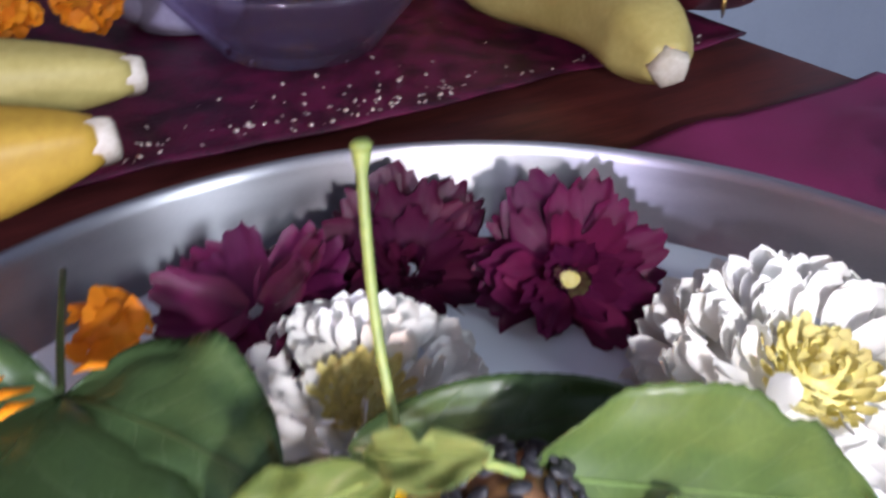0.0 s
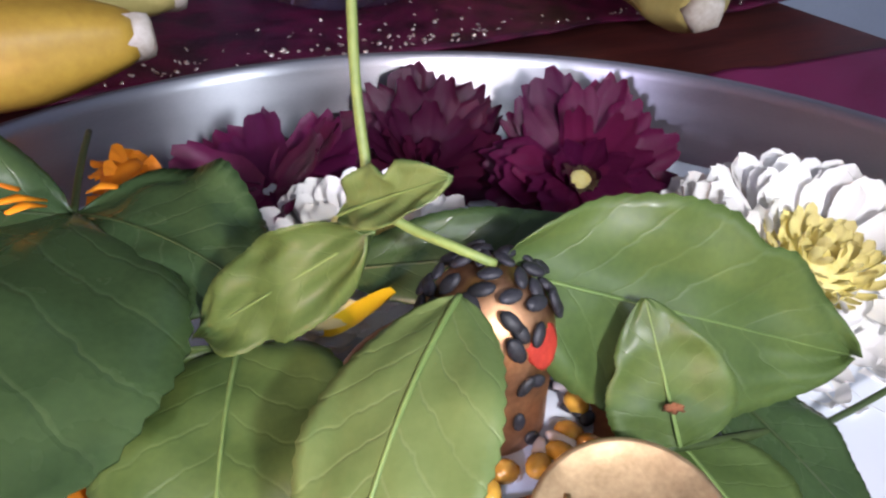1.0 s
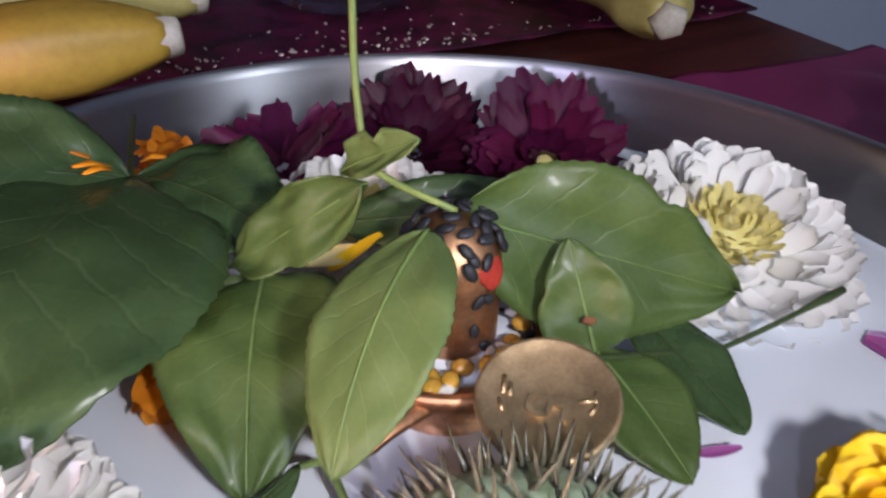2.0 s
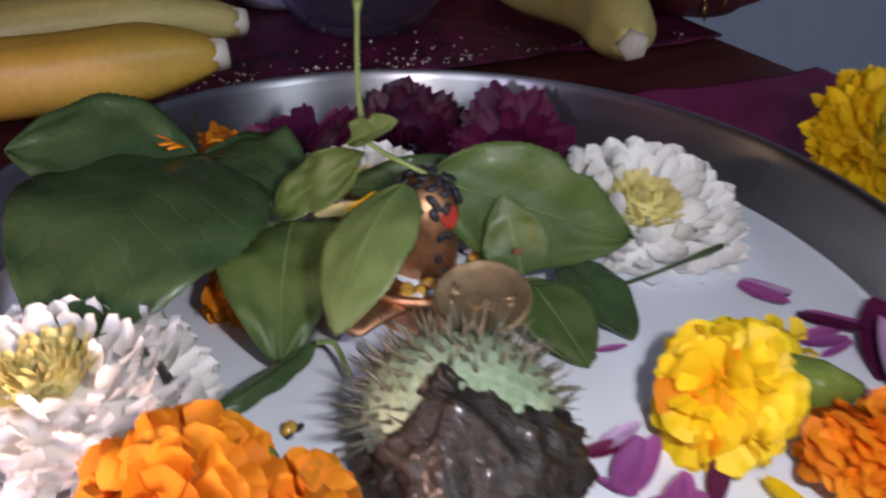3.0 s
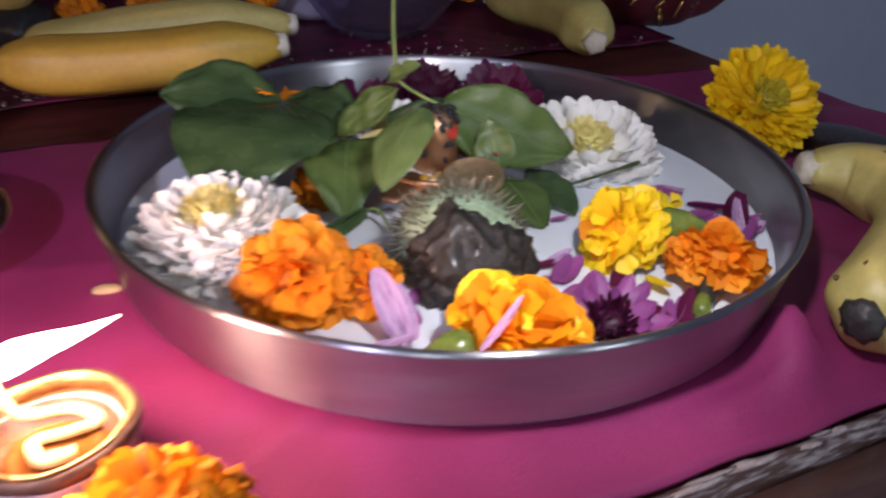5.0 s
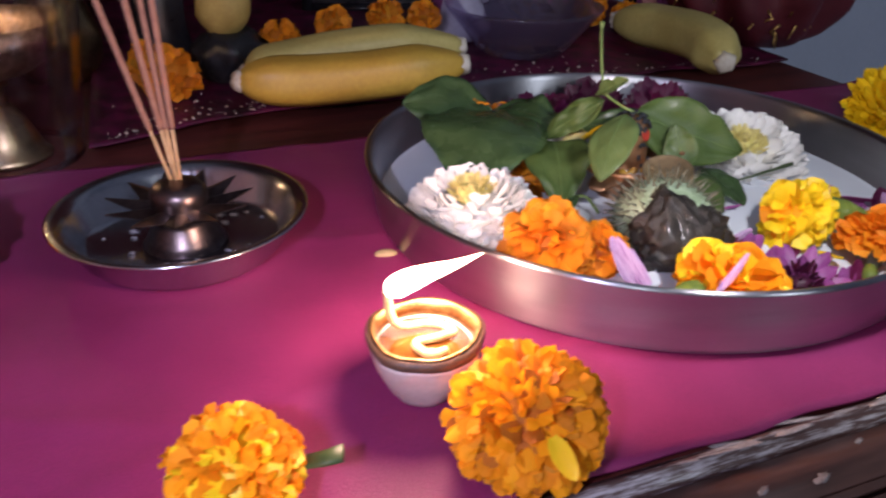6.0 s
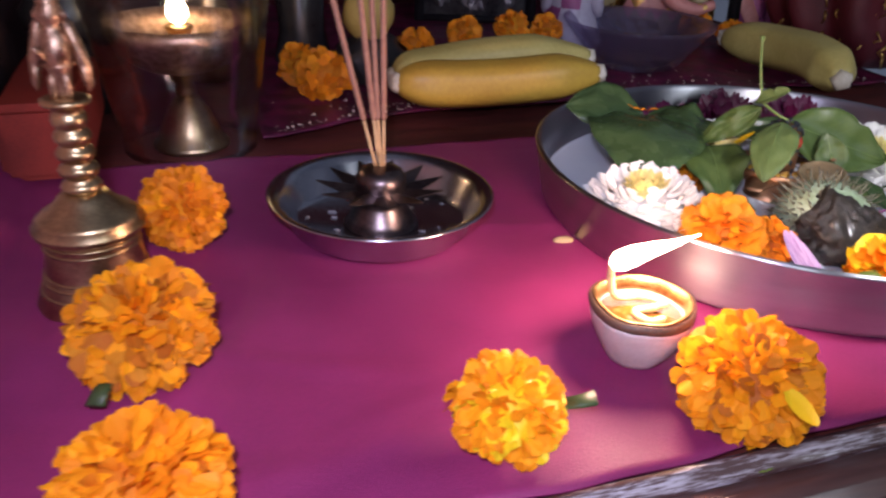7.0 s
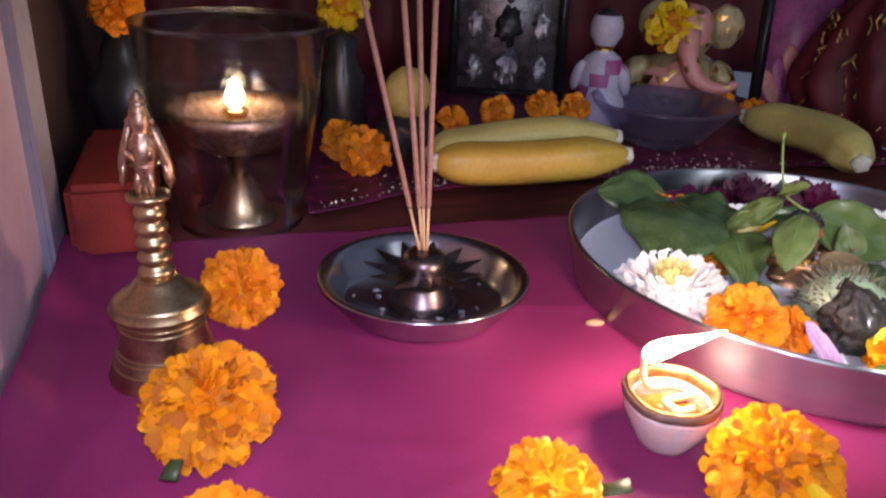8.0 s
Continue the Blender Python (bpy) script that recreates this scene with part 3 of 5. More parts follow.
leaf("leaf_blade", (0.0078, 0.0500, 0.0492), (-0.0004, 0.0160, 0.0300), (0.018, -0.004, 0.004), 0.0205, LEAF_UNDER, 0.0045, -0.12, 0.88, seed=7, parent=sprig, saw=0.018)
leaf("leaf_blade", (0.0115, 0.0600, 0.0465), (0.0625, 0.0735, 0.0275), (0.186, 0.50, 0.85), 0.0300, LEAF, 0.0012, 0.10, 0.85, 0.15, seed=9, parent=sprig, wave=0.0030, curl=-0.003)
heart = leaf("leaf_blade", (0.0370, 0.0525, 0.0262), (0.0303, 0.0595, 0.0440), (0.94, 0.175, 0.28), 0.0160, LEAF, 0.0004, 0.15, 0.62, 0.12, seed=11, parent=sprig)
part("red_smudge", blob(0.0011, 0.8, 2.6, 3, (1.0, 0.06, 0.7), 4), SMUDGE, heart, "smudge of red powder").location = (0.0352, 0.0530, 0.0322)
leaf("leaf_blade", (-0.012, 0.074, 0.034), (0.036, 0.082, 0.037), (0.0, 0.6, 0.5), 0.0150, LEAF_DARK, 0.002, 0.1, seed=12, parent=sprig)

bel = thing("bel_leaf_sprig", (0, 0, 0), "large dark green trifoliate leaves on the plate", "leaf sprig")
NODE = (-0.0575, 0.0820, 0.0345)
leaf("leaf_blade", NODE, (-0.0545, 0.0040, 0.0285), (1, 0.20, -0.05), 0.0590, LEAF_DARK, 0.0100, -0.10, 0.86, 0.0, seed=21, parent=bel, wave=0.0040, curl=0.002)
leaf("leaf_blade", NODE, (-0.0985, 0.0585, 0.0425), (-0.10, 0.75, 0.45), 0.0320, LEAF_DARK, 0.0040, 0.05, 0.85, seed=22, parent=bel, wave=0.0030)
leaf("leaf_blade", NODE, (-0.0200, 0.0660, 0.0330), (0.25, 1, 0.25), 0.0330, LEAF_DARK, 0.005, -0.05, 0.85, seed=23, parent=bel, wave=0.0030)
leaf("leaf_blade", (-0.0235, 0.0610, 0.0290), (-0.0155, 0.0225, 0.0145), (1, 0.15, 0.05), 0.0330, LEAF, 0.005, 0.18, 0.62, 0.1, seed=24, parent=bel, wave=0.0035)
part("petiole", tube(smooth_path([NODE, (-0.066, 0.100, 0.0330), (-0.076, 0.122, 0.0300)], 5), 0.0007, 7), STALK_DARK, bel)
for a, b in (((-0.0560, 0.0850, 0.0375), (-0.0505, 0.0850, 0.0390)), ((-0.0600, 0.0800, 0.0385), (-0.0635, 0.0730, 0.0415)), ((-0.0575, 0.0760, 0.0400), (-0.0595, 0.0700, 0.0420)), ((-0.0640, 0.0800, 0.0400), (-0.0720, 0.0790, 0.0420))):
    a, b = Vector(a), Vector(b)
    bm = tube([a, a.lerp(b, 0.5) + Vector((0, 0, 0.0008)), b], [0.0005, 0.0012, 0.0006], 8, 0.4)
    tagged(part("petal_scrap", bm, ORANGE), "small orange marigold petal lying on the leaves", "petal", "petal scraps on the leaves")

wet = thing("wet_leaf_sprig", (0, 0, 0), "wet green leaves with thin stalk floating in milk", "leaf sprig")
leaf("leaf_blade", (0.0385, 0.0620, 0.0190), (0.0555, 0.0410, 0.0092), (1, 0.8, 0), 0.0210, LEAF, 0.001, 0.1, 0.85, seed=31, parent=wet)
leaf("leaf_blade", (0.0480, 0.0760, 0.0175), (0.0672, 0.0540, 0.0092), (1, 1, 0), 0.0190, LEAF_DARK, 0.001, 0.1, 0.85, seed=32, parent=wet)
part("stalk", tube(smooth_path([(0.036, 0.057, 0.0205), (0.047, 0.063, 0.0175), (0.0585, 0.0705, 0.0135)], 5), 0.00075, 7), STALK_DARK, wet)
part("stalk", tube(smooth_path([(0.055, 0.066, 0.0125), (0.074, 0.0775, 0.0155), (0.0930, 0.0905, 0.0185)], 5), [0.0006] * 8 + [0.0008, 0.0011, 0.0009], 7), STALK_DARK, wet)

rolled = thing("rolled_leaf", (0, 0, 0), "narrow rolled dark green leaf at milk level", "leaf")
leaf("leaf_blade", (-0.0090, 0.0290, 0.0165), (-0.0275, 0.0020, 0.0130), (0.1, 0.2, 1), 0.0070, LEAF_DARK, 0.001, 0.5, seed=33, parent=rolled, curl=0.002)
part("stalk", tube(smooth_path([(-0.0090, 0.0290, 0.0165), (-0.0050, 0.0310, 0.0150), (0.0005, 0.0240, 0.0115)], 5), 0.0007, 7), STALK, rolled)


# ---- plate with milk ----
PX, PY = 0.0173, 0.0573
plate = thing("steel_plate", (PX, PY, 0.0012), "round brushed steel puja plate with raised wall on cloth", "plate")
wall = [(0.0000, 0.0), (0.1159, 0.0), (0.1213, 0.0010), (0.1237, 0.0040), (0.1263, 0.0180), (0.1275, 0.0268), (0.1288, 0.0284), (0.1290, 0.0294), (0.1279, 0.0302),
        (0.1263, 0.0296), (0.1257, 0.0270), (0.1243, 0.0180), (0.1220, 0.0048), (0.1188, 0.0024), (0.1129, 0.0016), (0.0000, 0.0016)]
part("dish", lathe(wall, 128), STEEL, plate)
milk = tagged(part("milk", lathe([(0.0, 0.0), (0.1221, 0.0), (0.1226, 0.0006), (0.1220, 0.0003), (0.1198, 0.0001), (0.0, 0.0)], 96), MILK), "milky white water filling the steel plate", "milk")
milk.matrix_world = Matrix.Translation((PX, PY, 0.0082))
LEVEL = 0.0084


# ---- flowers ----
def petal_mesh(name, kind, material, seed):
    """One petal, a unit long along z, opening towards y."""
    r = random.Random(seed)
    bm = bmesh.new()
    ns, nw = (6, 4) if kind != "frill" else (4, 6)
    if kind == "ragged":
        ns, nw = 6, 6
    ph = [r.uniform(0, 6.28) for _ in range(4)]
    rows = []
    for i in range(ns + 1):
        s = i / ns
        if kind == "strap":
            w = 0.155 * (0.45 + 0.55 * math.sin(math.pi * min(s * 0.62 + 0.10, 1)) ** 0.8) * (1 if s < 0.66 else math.sqrt(max(1 - ((s - 0.66) / 0.35) ** 2, 0.03)))
        elif kind == "ragged":
            w = 0.24 * math.sin(math.pi * (0.08 + 0.74 * s)) ** 0.7 * (1 + 0.16 * math.sin(9 * s + ph[0]))
        elif kind == "broad":
            w = 0.28 * math.sin(math.pi * (0.10 + 0.80 * s ** 0.8)) ** 0.8
        else:
            w = 0.10 + 0.42 * s ** 0.9
        row = []
        for j in range(nw + 1):
            y = 2 * j / nw - 1
            cup = 0.07 * y * y * (1 - 0.4 * s) * (1 if kind != "frill" else 0.5)
            bow = {"strap": 0.13, "broad": 0.10, "ragged": 0.16, "frill": -0.16}[kind] * s * s
            z = s
            if kind == "frill":
                bow += s * s * 0.075 * math.sin(y * 4.2 + ph[0]) + 0.028 * s * math.sin(y * 8 + ph[1])
                z = s * (1 - 0.34 * abs(y) ** 2.6) + (0.03 * math.sin(y * 7 + ph[2]) if i == ns else 0)
            elif kind == "ragged":
                bow += 0.05 * math.sin(7 * y + ph[1]) * s
                z += 0.06 * math.sin(6 * y + ph[2]) * s ** 3 - 0.10 * y * y * s ** 3
            elif i == ns:
                z -= 0.05 * abs(y)
            row.append(bm.verts.new((y * w, cup + bow + 0.012 * math.sin(ph[3] + 5 * s), z)))
        rows.append(row)
    for a, b in zip(rows, rows[1:]):
        for j in range(nw):
            bm.faces.new((a[j], a[j + 1], b[j + 1], b[j]))
    me = mesh_of(bm, name)
    me.materials.append(material)
    return me


PETALS = {}


def petals_of(kind, material):
    key = (kind, material.name)
    if key not in PETALS:
        PETALS[key] = [petal_mesh("petal", kind, material, k) for k in range(4)]
    return PETALS[key]


def put_petal(parent, meshes, at, out, inner, length, width, rng):
    """A petal from at along out, its inner side turned to inner."""
    z = Vector(out).normalized()
    y = Vector(inner) - z * Vector(inner).dot(z)
    y = y.normalized() if y.length > 1e-5 else z.orthogonal().normalized()
    x = y.cross(z)
    m = Matrix((x, y, z)).transposed().to_4x4()
    ob = part("petal", rng.choice(meshes), None, parent)
    ob.matrix_basis = Matrix.Translation(at) @ m @ Matrix.Diagonal((width, (length + width) / 2, length, 1))
    return ob


def calyx(parent, at, axis, r, h, material=None, stem=0.0):
    part("calyx", lathe([(0, -h), (r * 0.35, -h), (r * 0.55, -h * 0.85), (r * 0.95, -h * 0.45), (r, -h * 0.1), (r * 0.8, h * 0.05), (0, h * 0.02)], 14, 0.08), material or CALYX, parent).matrix_basis = facing(at, axis)
    if stem:
        part("stem", tube([Vector(at) - Vector(axis).normalized() * (h * 0.9), Vector(at) - Vector(axis).normalized() * (h + stem)], [r * 0.32, r * 0.28], 8), STALK, parent)


def marigold(at, axis, r, materials, label, group="", n=150, seed=0, stretch=(1, 1, 1), big=1.0, mix=0.0, deep=0.25, tight=False):
    """Double flower: ruffled petals packed over a dome."""
    rng = random.Random(seed)
    base = thing("marigold", facing(at, axis, rng.uniform(0, 6)), label, "flower", group)
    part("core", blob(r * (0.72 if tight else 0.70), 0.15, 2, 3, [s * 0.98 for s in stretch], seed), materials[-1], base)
    for k in range(n):
        c = 1 - (k + 0.5) / n * (1 + deep)
        a = k * 2.399963 + rng.uniform(-0.25, 0.25)
        s = math.sqrt(max(1 - c * c, 0))
        d = Vector((s * math.cos(a), s * math.sin(a), c))
        flat = Vector((d.x, d.y, 0))
        down = Vector((d.x * c, d.y * c, -s * s)) / max(s, 0.05)
        out = (d + flat * 0.08 + down * 0.5 * min(1, s * 1.6) + Vector([rng.gauss(0, 0.30) for _ in range(3)])).normalized()
        at_k = Vector([p * q for p, q in zip(d * r * rng.uniform(0.54, 0.64), stretch)])
        length = r * rng.uniform(0.32, 0.50) * big ** 0.4
        m = materials[0] if rng.random() > mix else materials[min(1, len(materials) - 1)]
        side = Vector((-d.y, d.x, 0)) * rng.gauss(0, 0.6) + Vector((0, 0, 1)) + Vector((rng.gauss(0, 0.4), rng.gauss(0, 0.4), 0))
        if tight:
            at_k = at_k * 1.24
            length = r * rng.uniform(0.22, 0.34)
            out = (d * 0.80 + down * 0.55 * min(1, s * 1.6) + Vector([rng.gauss(0, 0.30) for _ in range(3)])).normalized()
        put_petal(base, petals_of("frill", m), at_k, out, side, length, length * rng.uniform(0.75, 1.05) * big * (1.25 if tight else 1), rng)
    return base


def pompon(name, at, axis, r, materials, label, n=200, seed=0, flat=0.6, deep=0.2, middle=0.88, group="", length=0.40, width=1.12, body=0.56):
    """Full chrysanthemum: narrow petals over a flattened dome, florets in the middle."""
    rng = random.Random(seed)
    base = thing(name, facing(at, axis, rng.uniform(0, 6)), label, "flower", group)
    part("core", blob(r * body * 0.86, 0.06, 2, 3, (1, 1, flat), seed), materials[0], base)
    if materials[0] is not materials[1]:
        part("disc", blob(r * 0.22, 0.10, 4, 3, (1, 1, 0.6), seed), materials[1], base).location = (0, 0, r * (body - 0.01) * flat)
        for k in range(80):
            q = math.sqrt((k + 0.5) / 80)
            a = k * 2.399963
            put_petal(base, petals_of("strap", materials[1]), Vector((math.cos(a) * q * 0.26, math.sin(a) * q * 0.26, (body - 0.01) * flat + 0.08 - 0.07 * q * q)) * r,
                      (math.cos(a) * q * 0.9 + rng.gauss(0, 0.2), math.sin(a) * q * 0.9 + rng.gauss(0, 0.2), 0.7), (0, 0, 1), r * rng.uniform(0.10, 0.17), r * 0.24, rng)
    for k in range(n):
        c = 1 - (k + 0.5) / n * (1 + deep)
        a = k * 2.399963 + rng.uniform(-0.2, 0.2)
        s = math.sqrt(max(1 - c * c, 0))
        d = Vector((s * math.cos(a), s * math.sin(a), c))
        at_k = Vector((d.x, d.y, d.z * flat)) * r * body
        out = (Vector((d.x * 1.25, d.y * 1.25, d.z * 0.8)) + Vector([rng.gauss(0, 0.13 if body < 0.6 else 0.30) for _ in range(3)])).normalized()
        if c > middle and materials[0] is not materials[1]:
            continue
        le = r * length * rng.uniform(0.85, 1.15)
        put_petal(base, petals_of("strap", materials[0]), at_k, out, Vector((-d.x * 0.4, -d.y * 0.4, 1)) + Vector([rng.gauss(0, 0.2) for _ in range(3)]), le, le * width * rng.uniform(0.85, 1.15), rng)
    return base


def daisy(name, at, axis, r, material, label, rings, centre=None, centre_r=0.3, seed=0, kind="strap", group="", width=1.0):
    """Chrysanthemum: rings of narrow petals round a floret disc. Rings: petals, lift in degrees, length, start."""
    rng = random.Random(seed)
    base = thing(name, facing(at, axis, rng.uniform(0, 6)), label, "flower", group)
    for n, lift, length, start in rings:
        off = rng.uniform(0, 6)
        for k in range(n):
            a = off + 2 * math.pi * (k + rng.uniform(-0.25, 0.25)) / n
            e = radians(lift + rng.gauss(0, 7))
            d = Vector((math.cos(a) * math.cos(e), math.sin(a) * math.cos(e), math.sin(e)))
            le = r * length * rng.uniform(0.86, 1.08)
            up = Vector((-math.cos(a) * math.sin(e), -math.sin(a) * math.sin(e), math.cos(e))) + Vector([rng.gauss(0, 0.15) for _ in range(3)])
            put_petal(base, petals_of(kind, material), Vector((math.cos(a), math.sin(a), 0)) * r * start + Vector((0, 0, r * 0.10 * math.sin(max(e, 0)))), d, up, le, le * rng.uniform(0.85, 1.15) * width, rng)
    if centre:
        bm = blob(r * centre_r, 0.12, 3, 3, (1, 1, 0.45), seed)
        part("disc", bm, centre, base).location = (0, 0, r * 0.10)
        for k in range(46):
            q = math.sqrt((k + 0.5) / 46)
            a = k * 2.399963
            put_petal(base, petals_of("strap", centre), Vector((math.cos(a), math.sin(a), 0)) * r * centre_r * q + Vector((0, 0, r * 0.12)), (math.cos(a) * q * 0.9, math.sin(a) * q * 0.9, 0.8), (0, 0, 1), r * 0.24, r * 0.30, rng)
    return base


pompon("white_chrysanthemum", (0.0720, 0.1120, 0.0085), (0.02, -0.36, 0.92), 0.0345, (WHITE, CREAM), "white chrysanthemum with yellow centre floating in milk", 340, 1, 0.50, 0.25, 0.90, "white chrysanthemums in the plate", 0.30, 1.85, 0.70)
pompon("white_chrysanthemum", (-0.0525, -0.0015, 0.0125), (-0.04, -0.16, 0.98), 0.0310, (WHITE, CREAM), "white chrysanthemum with yellow centre against the plate wall", 400, 2, 0.66, 0.55, 0.92, "white chrysanthemums in the plate", 0.26, 2.05, 0.74)
pompon("white_chrysanthemum", (-0.0140, 0.1040, 0.0090), (0.05, -0.3, 0.9), 0.0280, (WHITE, CREAM), "shaded white chrysanthemum behind the leaf sprig", 260, 3, 0.5, 0.25, 0.92, "white chrysanthemums in the plate", 0.30, 1.85, 0.70)
PUR = [(12, -4, 1.0, 0.1), (11, 12, 0.96, 0.1), (10, 30, 0.84, 0.1), (8, 50, 0.62, 0.1), (6, 70, 0.42, 0.08)]
daisy("purple_chrysanthemum", (0.0300, 0.1460, 0.0145), (0.0, -0.80, 0.55), 0.0230, PURPLE, "deep magenta chrysanthemum leaning on the plate wall", PUR, None, 0.2, 5, kind="ragged", group="purple chrysanthemums in the plate", width=1.0)
part("disc", blob(0.0026, 0.2, 3, 2, (1, 1, 0.5)), CREAM, bpy.data.objects["purple_chrysanthemum"]).location = (0, 0, 0.0035)
daisy("purple_chrysanthemum", (-0.0080, 0.1520, 0.0110), (0.1, -0.55, 0.8), 0.0235, PLUM, "dark plum chrysanthemum leaning on the plate wall", PUR, None, 0.2, 6, kind="ragged", group="purple chrysanthemums in the plate", width=1.0)
daisy("purple_chrysanthemum", (-0.0400, 0.1290, 0.0150), (-0.2, -0.3, 0.9), 0.0210, PURPLE, "small magenta chrysanthemum near the plate wall", PUR[:2], None, 0.2, 8, kind="ragged", group="purple chrysanthemums in the plate", width=1.15)
daisy("purple_chrysanthemum", (0.0775, -0.0200, 0.0090), (-0.15, -0.55, 0.75), 0.0160, VIOLET, "violet chrysanthemum with dark middle half sunk in milk", [(11, 0, 1.0, 0.1), (9, 14, 0.85, 0.1), (26, 45, 0.42, 0.06)], None, 0.2, 9, group="purple chrysanthemums in the plate", width=1.1)
sunk = bpy.data.objects["purple_chrysanthemum.003"]
part("fringe", blob(0.0045, 0.25, 4, 3, (1, 1, 0.7)), PLUM, sunk).location = (0, 0, 0.004)
rng = random.Random(77)
for k in range(60):
    a, q = k * 2.399963, math.sqrt((k + 0.5) / 60)
    put_petal(sunk, petals_of("strap", PLUM), Vector((math.cos(a) * q * 0.006, math.sin(a) * q * 0.006, 0.004)), (math.cos(a) * q + rng.gauss(0, 0.2), math.sin(a) * q + rng.gauss(0, 0.2), 1.0), (0, 0, 1), rng.uniform(0.004, 0.0065), 0.0045, rng)

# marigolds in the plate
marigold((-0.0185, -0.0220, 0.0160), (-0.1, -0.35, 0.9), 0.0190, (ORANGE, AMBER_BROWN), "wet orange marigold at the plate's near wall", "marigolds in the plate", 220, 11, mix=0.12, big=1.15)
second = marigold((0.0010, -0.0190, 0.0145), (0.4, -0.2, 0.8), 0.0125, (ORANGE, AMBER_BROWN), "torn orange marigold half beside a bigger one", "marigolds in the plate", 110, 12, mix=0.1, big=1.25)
calyx(second, (0.000, -0.0120, -0.002), (0.1, 1, 0.3), 0.0036, 0.008)
yel = marigold((0.0815, 0.0240, 0.0205), (-0.62, -0.45, 0.55), 0.0160, (YELLOW, AMBER), "yellow marigold lying on its side in milk", "marigolds in the plate", 160, 13, mix=0.04, big=1.25, stretch=(1.1, 0.95, 0.72))
side = thing("marigold_calyx", (0, 0, 0), "wet green calyx of a yellow marigold", "calyx")
calyx(side, (0.0945, 0.0300, 0.0205), (-0.97, -0.12, 0.10), 0.0066, 0.0185)
marigold((0.0975, 0.0440, 0.0170), (0.1, 0.1, 1), 0.0090, (YELLOW, YELLOW), "loose broad yellow petals beside a green calyx", "marigolds in the plate", 22, 18, big=1.6, deep=0.0)
marigold((0.1115, 0.0130, 0.0175), (0.15, 0.35, 0.85), 0.0150, (ORANGE, ORANGE), "small orange marigold face up by the plate wall", "marigolds in the plate", 150, 14, big=1.2, stretch=(1.1, 1.0, 0.8))
stub = thing("marigold_calyx", (0, 0, 0), "split brown and green marigold calyx with stem", "calyx")
calyx(stub, (0.1090, 0.0070, 0.0160), (0.20, 0.85, 0.45), 0.0042, 0.0150, HUSK, 0.000)
part("green_stem", tube([(0.1072, 0.0005, 0.0128), (0.1060, -0.0050, 0.0112), (0.1052, -0.0090, 0.0104)], [0.0024, 0.0029, 0.0027], 10), CALYX, stub, "wet bright green cut stem")
for k in range(9):
    a = k * 0.7
    part("sepal", tube([(0.1085 + 0.004 * math.cos(a), 0.0045 + 0.002 * math.sin(a), 0.0155 + 0.004 * math.sin(a)), (0.1100 + 0.006 * math.cos(a), 0.0110, 0.0195 + 0.006 * math.sin(a))], [0.0014, 0.0004], 6, 0.5), HUSK, stub)
marigold((0.0490, -0.0380, 0.0160), (-0.05, -0.3, 0.95), 0.0190, (AMBER, YELLOW), "golden yellow marigold with broad petals at the near wall", "marigolds in the plate", 150, 15, big=1.3, mix=0.25, stretch=(1.15, 0.80, 0.75), deep=0.0)
low = thing("marigold_calyx", (0, 0, 0), "thick green marigold calyx against the plate wall", "calyx")
calyx(low, (0.0370, -0.0500, 0.0180), (0.9, 0.35, 0.05), 0.0062, 0.0120)
# Shade from the leaves above is painted into these brown petals.
marigold((-0.0335, 0.0500, 0.0130), (0.1, -0.2, 1), 0.0125, (AMBER_BROWN, ORANGE), "orange marigold under the leaves, its shade painted brown", "marigolds in the plate", 50, 16, mix=0.3, big=1.3)
marigold((-0.0655, 0.1150, 0.0215), (0.1, -0.4, 0.9), 0.0085, (ORANGE, ORANGE), "small orange marigold tuft behind the leaves", "marigolds in the plate", 26, 17, big=1.4)

# loose petals
rng = random.Random(21)


def loose(x0, y0, z0, x1, y1, z1, width, material, label, lift=0.0):
    a, b = Vector((x0, y0, z0)), Vector((x1, y1, z1))
    base = thing("loose_petal", a, label, "petal", "loose petals in the plate")
    put_petal(base, petals_of("broad", material), (0, 0, 0), b - a, Vector((0, -0.2, 1)) + Vector((rng.gauss(0, 0.25), rng.gauss(0, 0.25), 0)), (b - a).length, (b - a).length * width, rng)


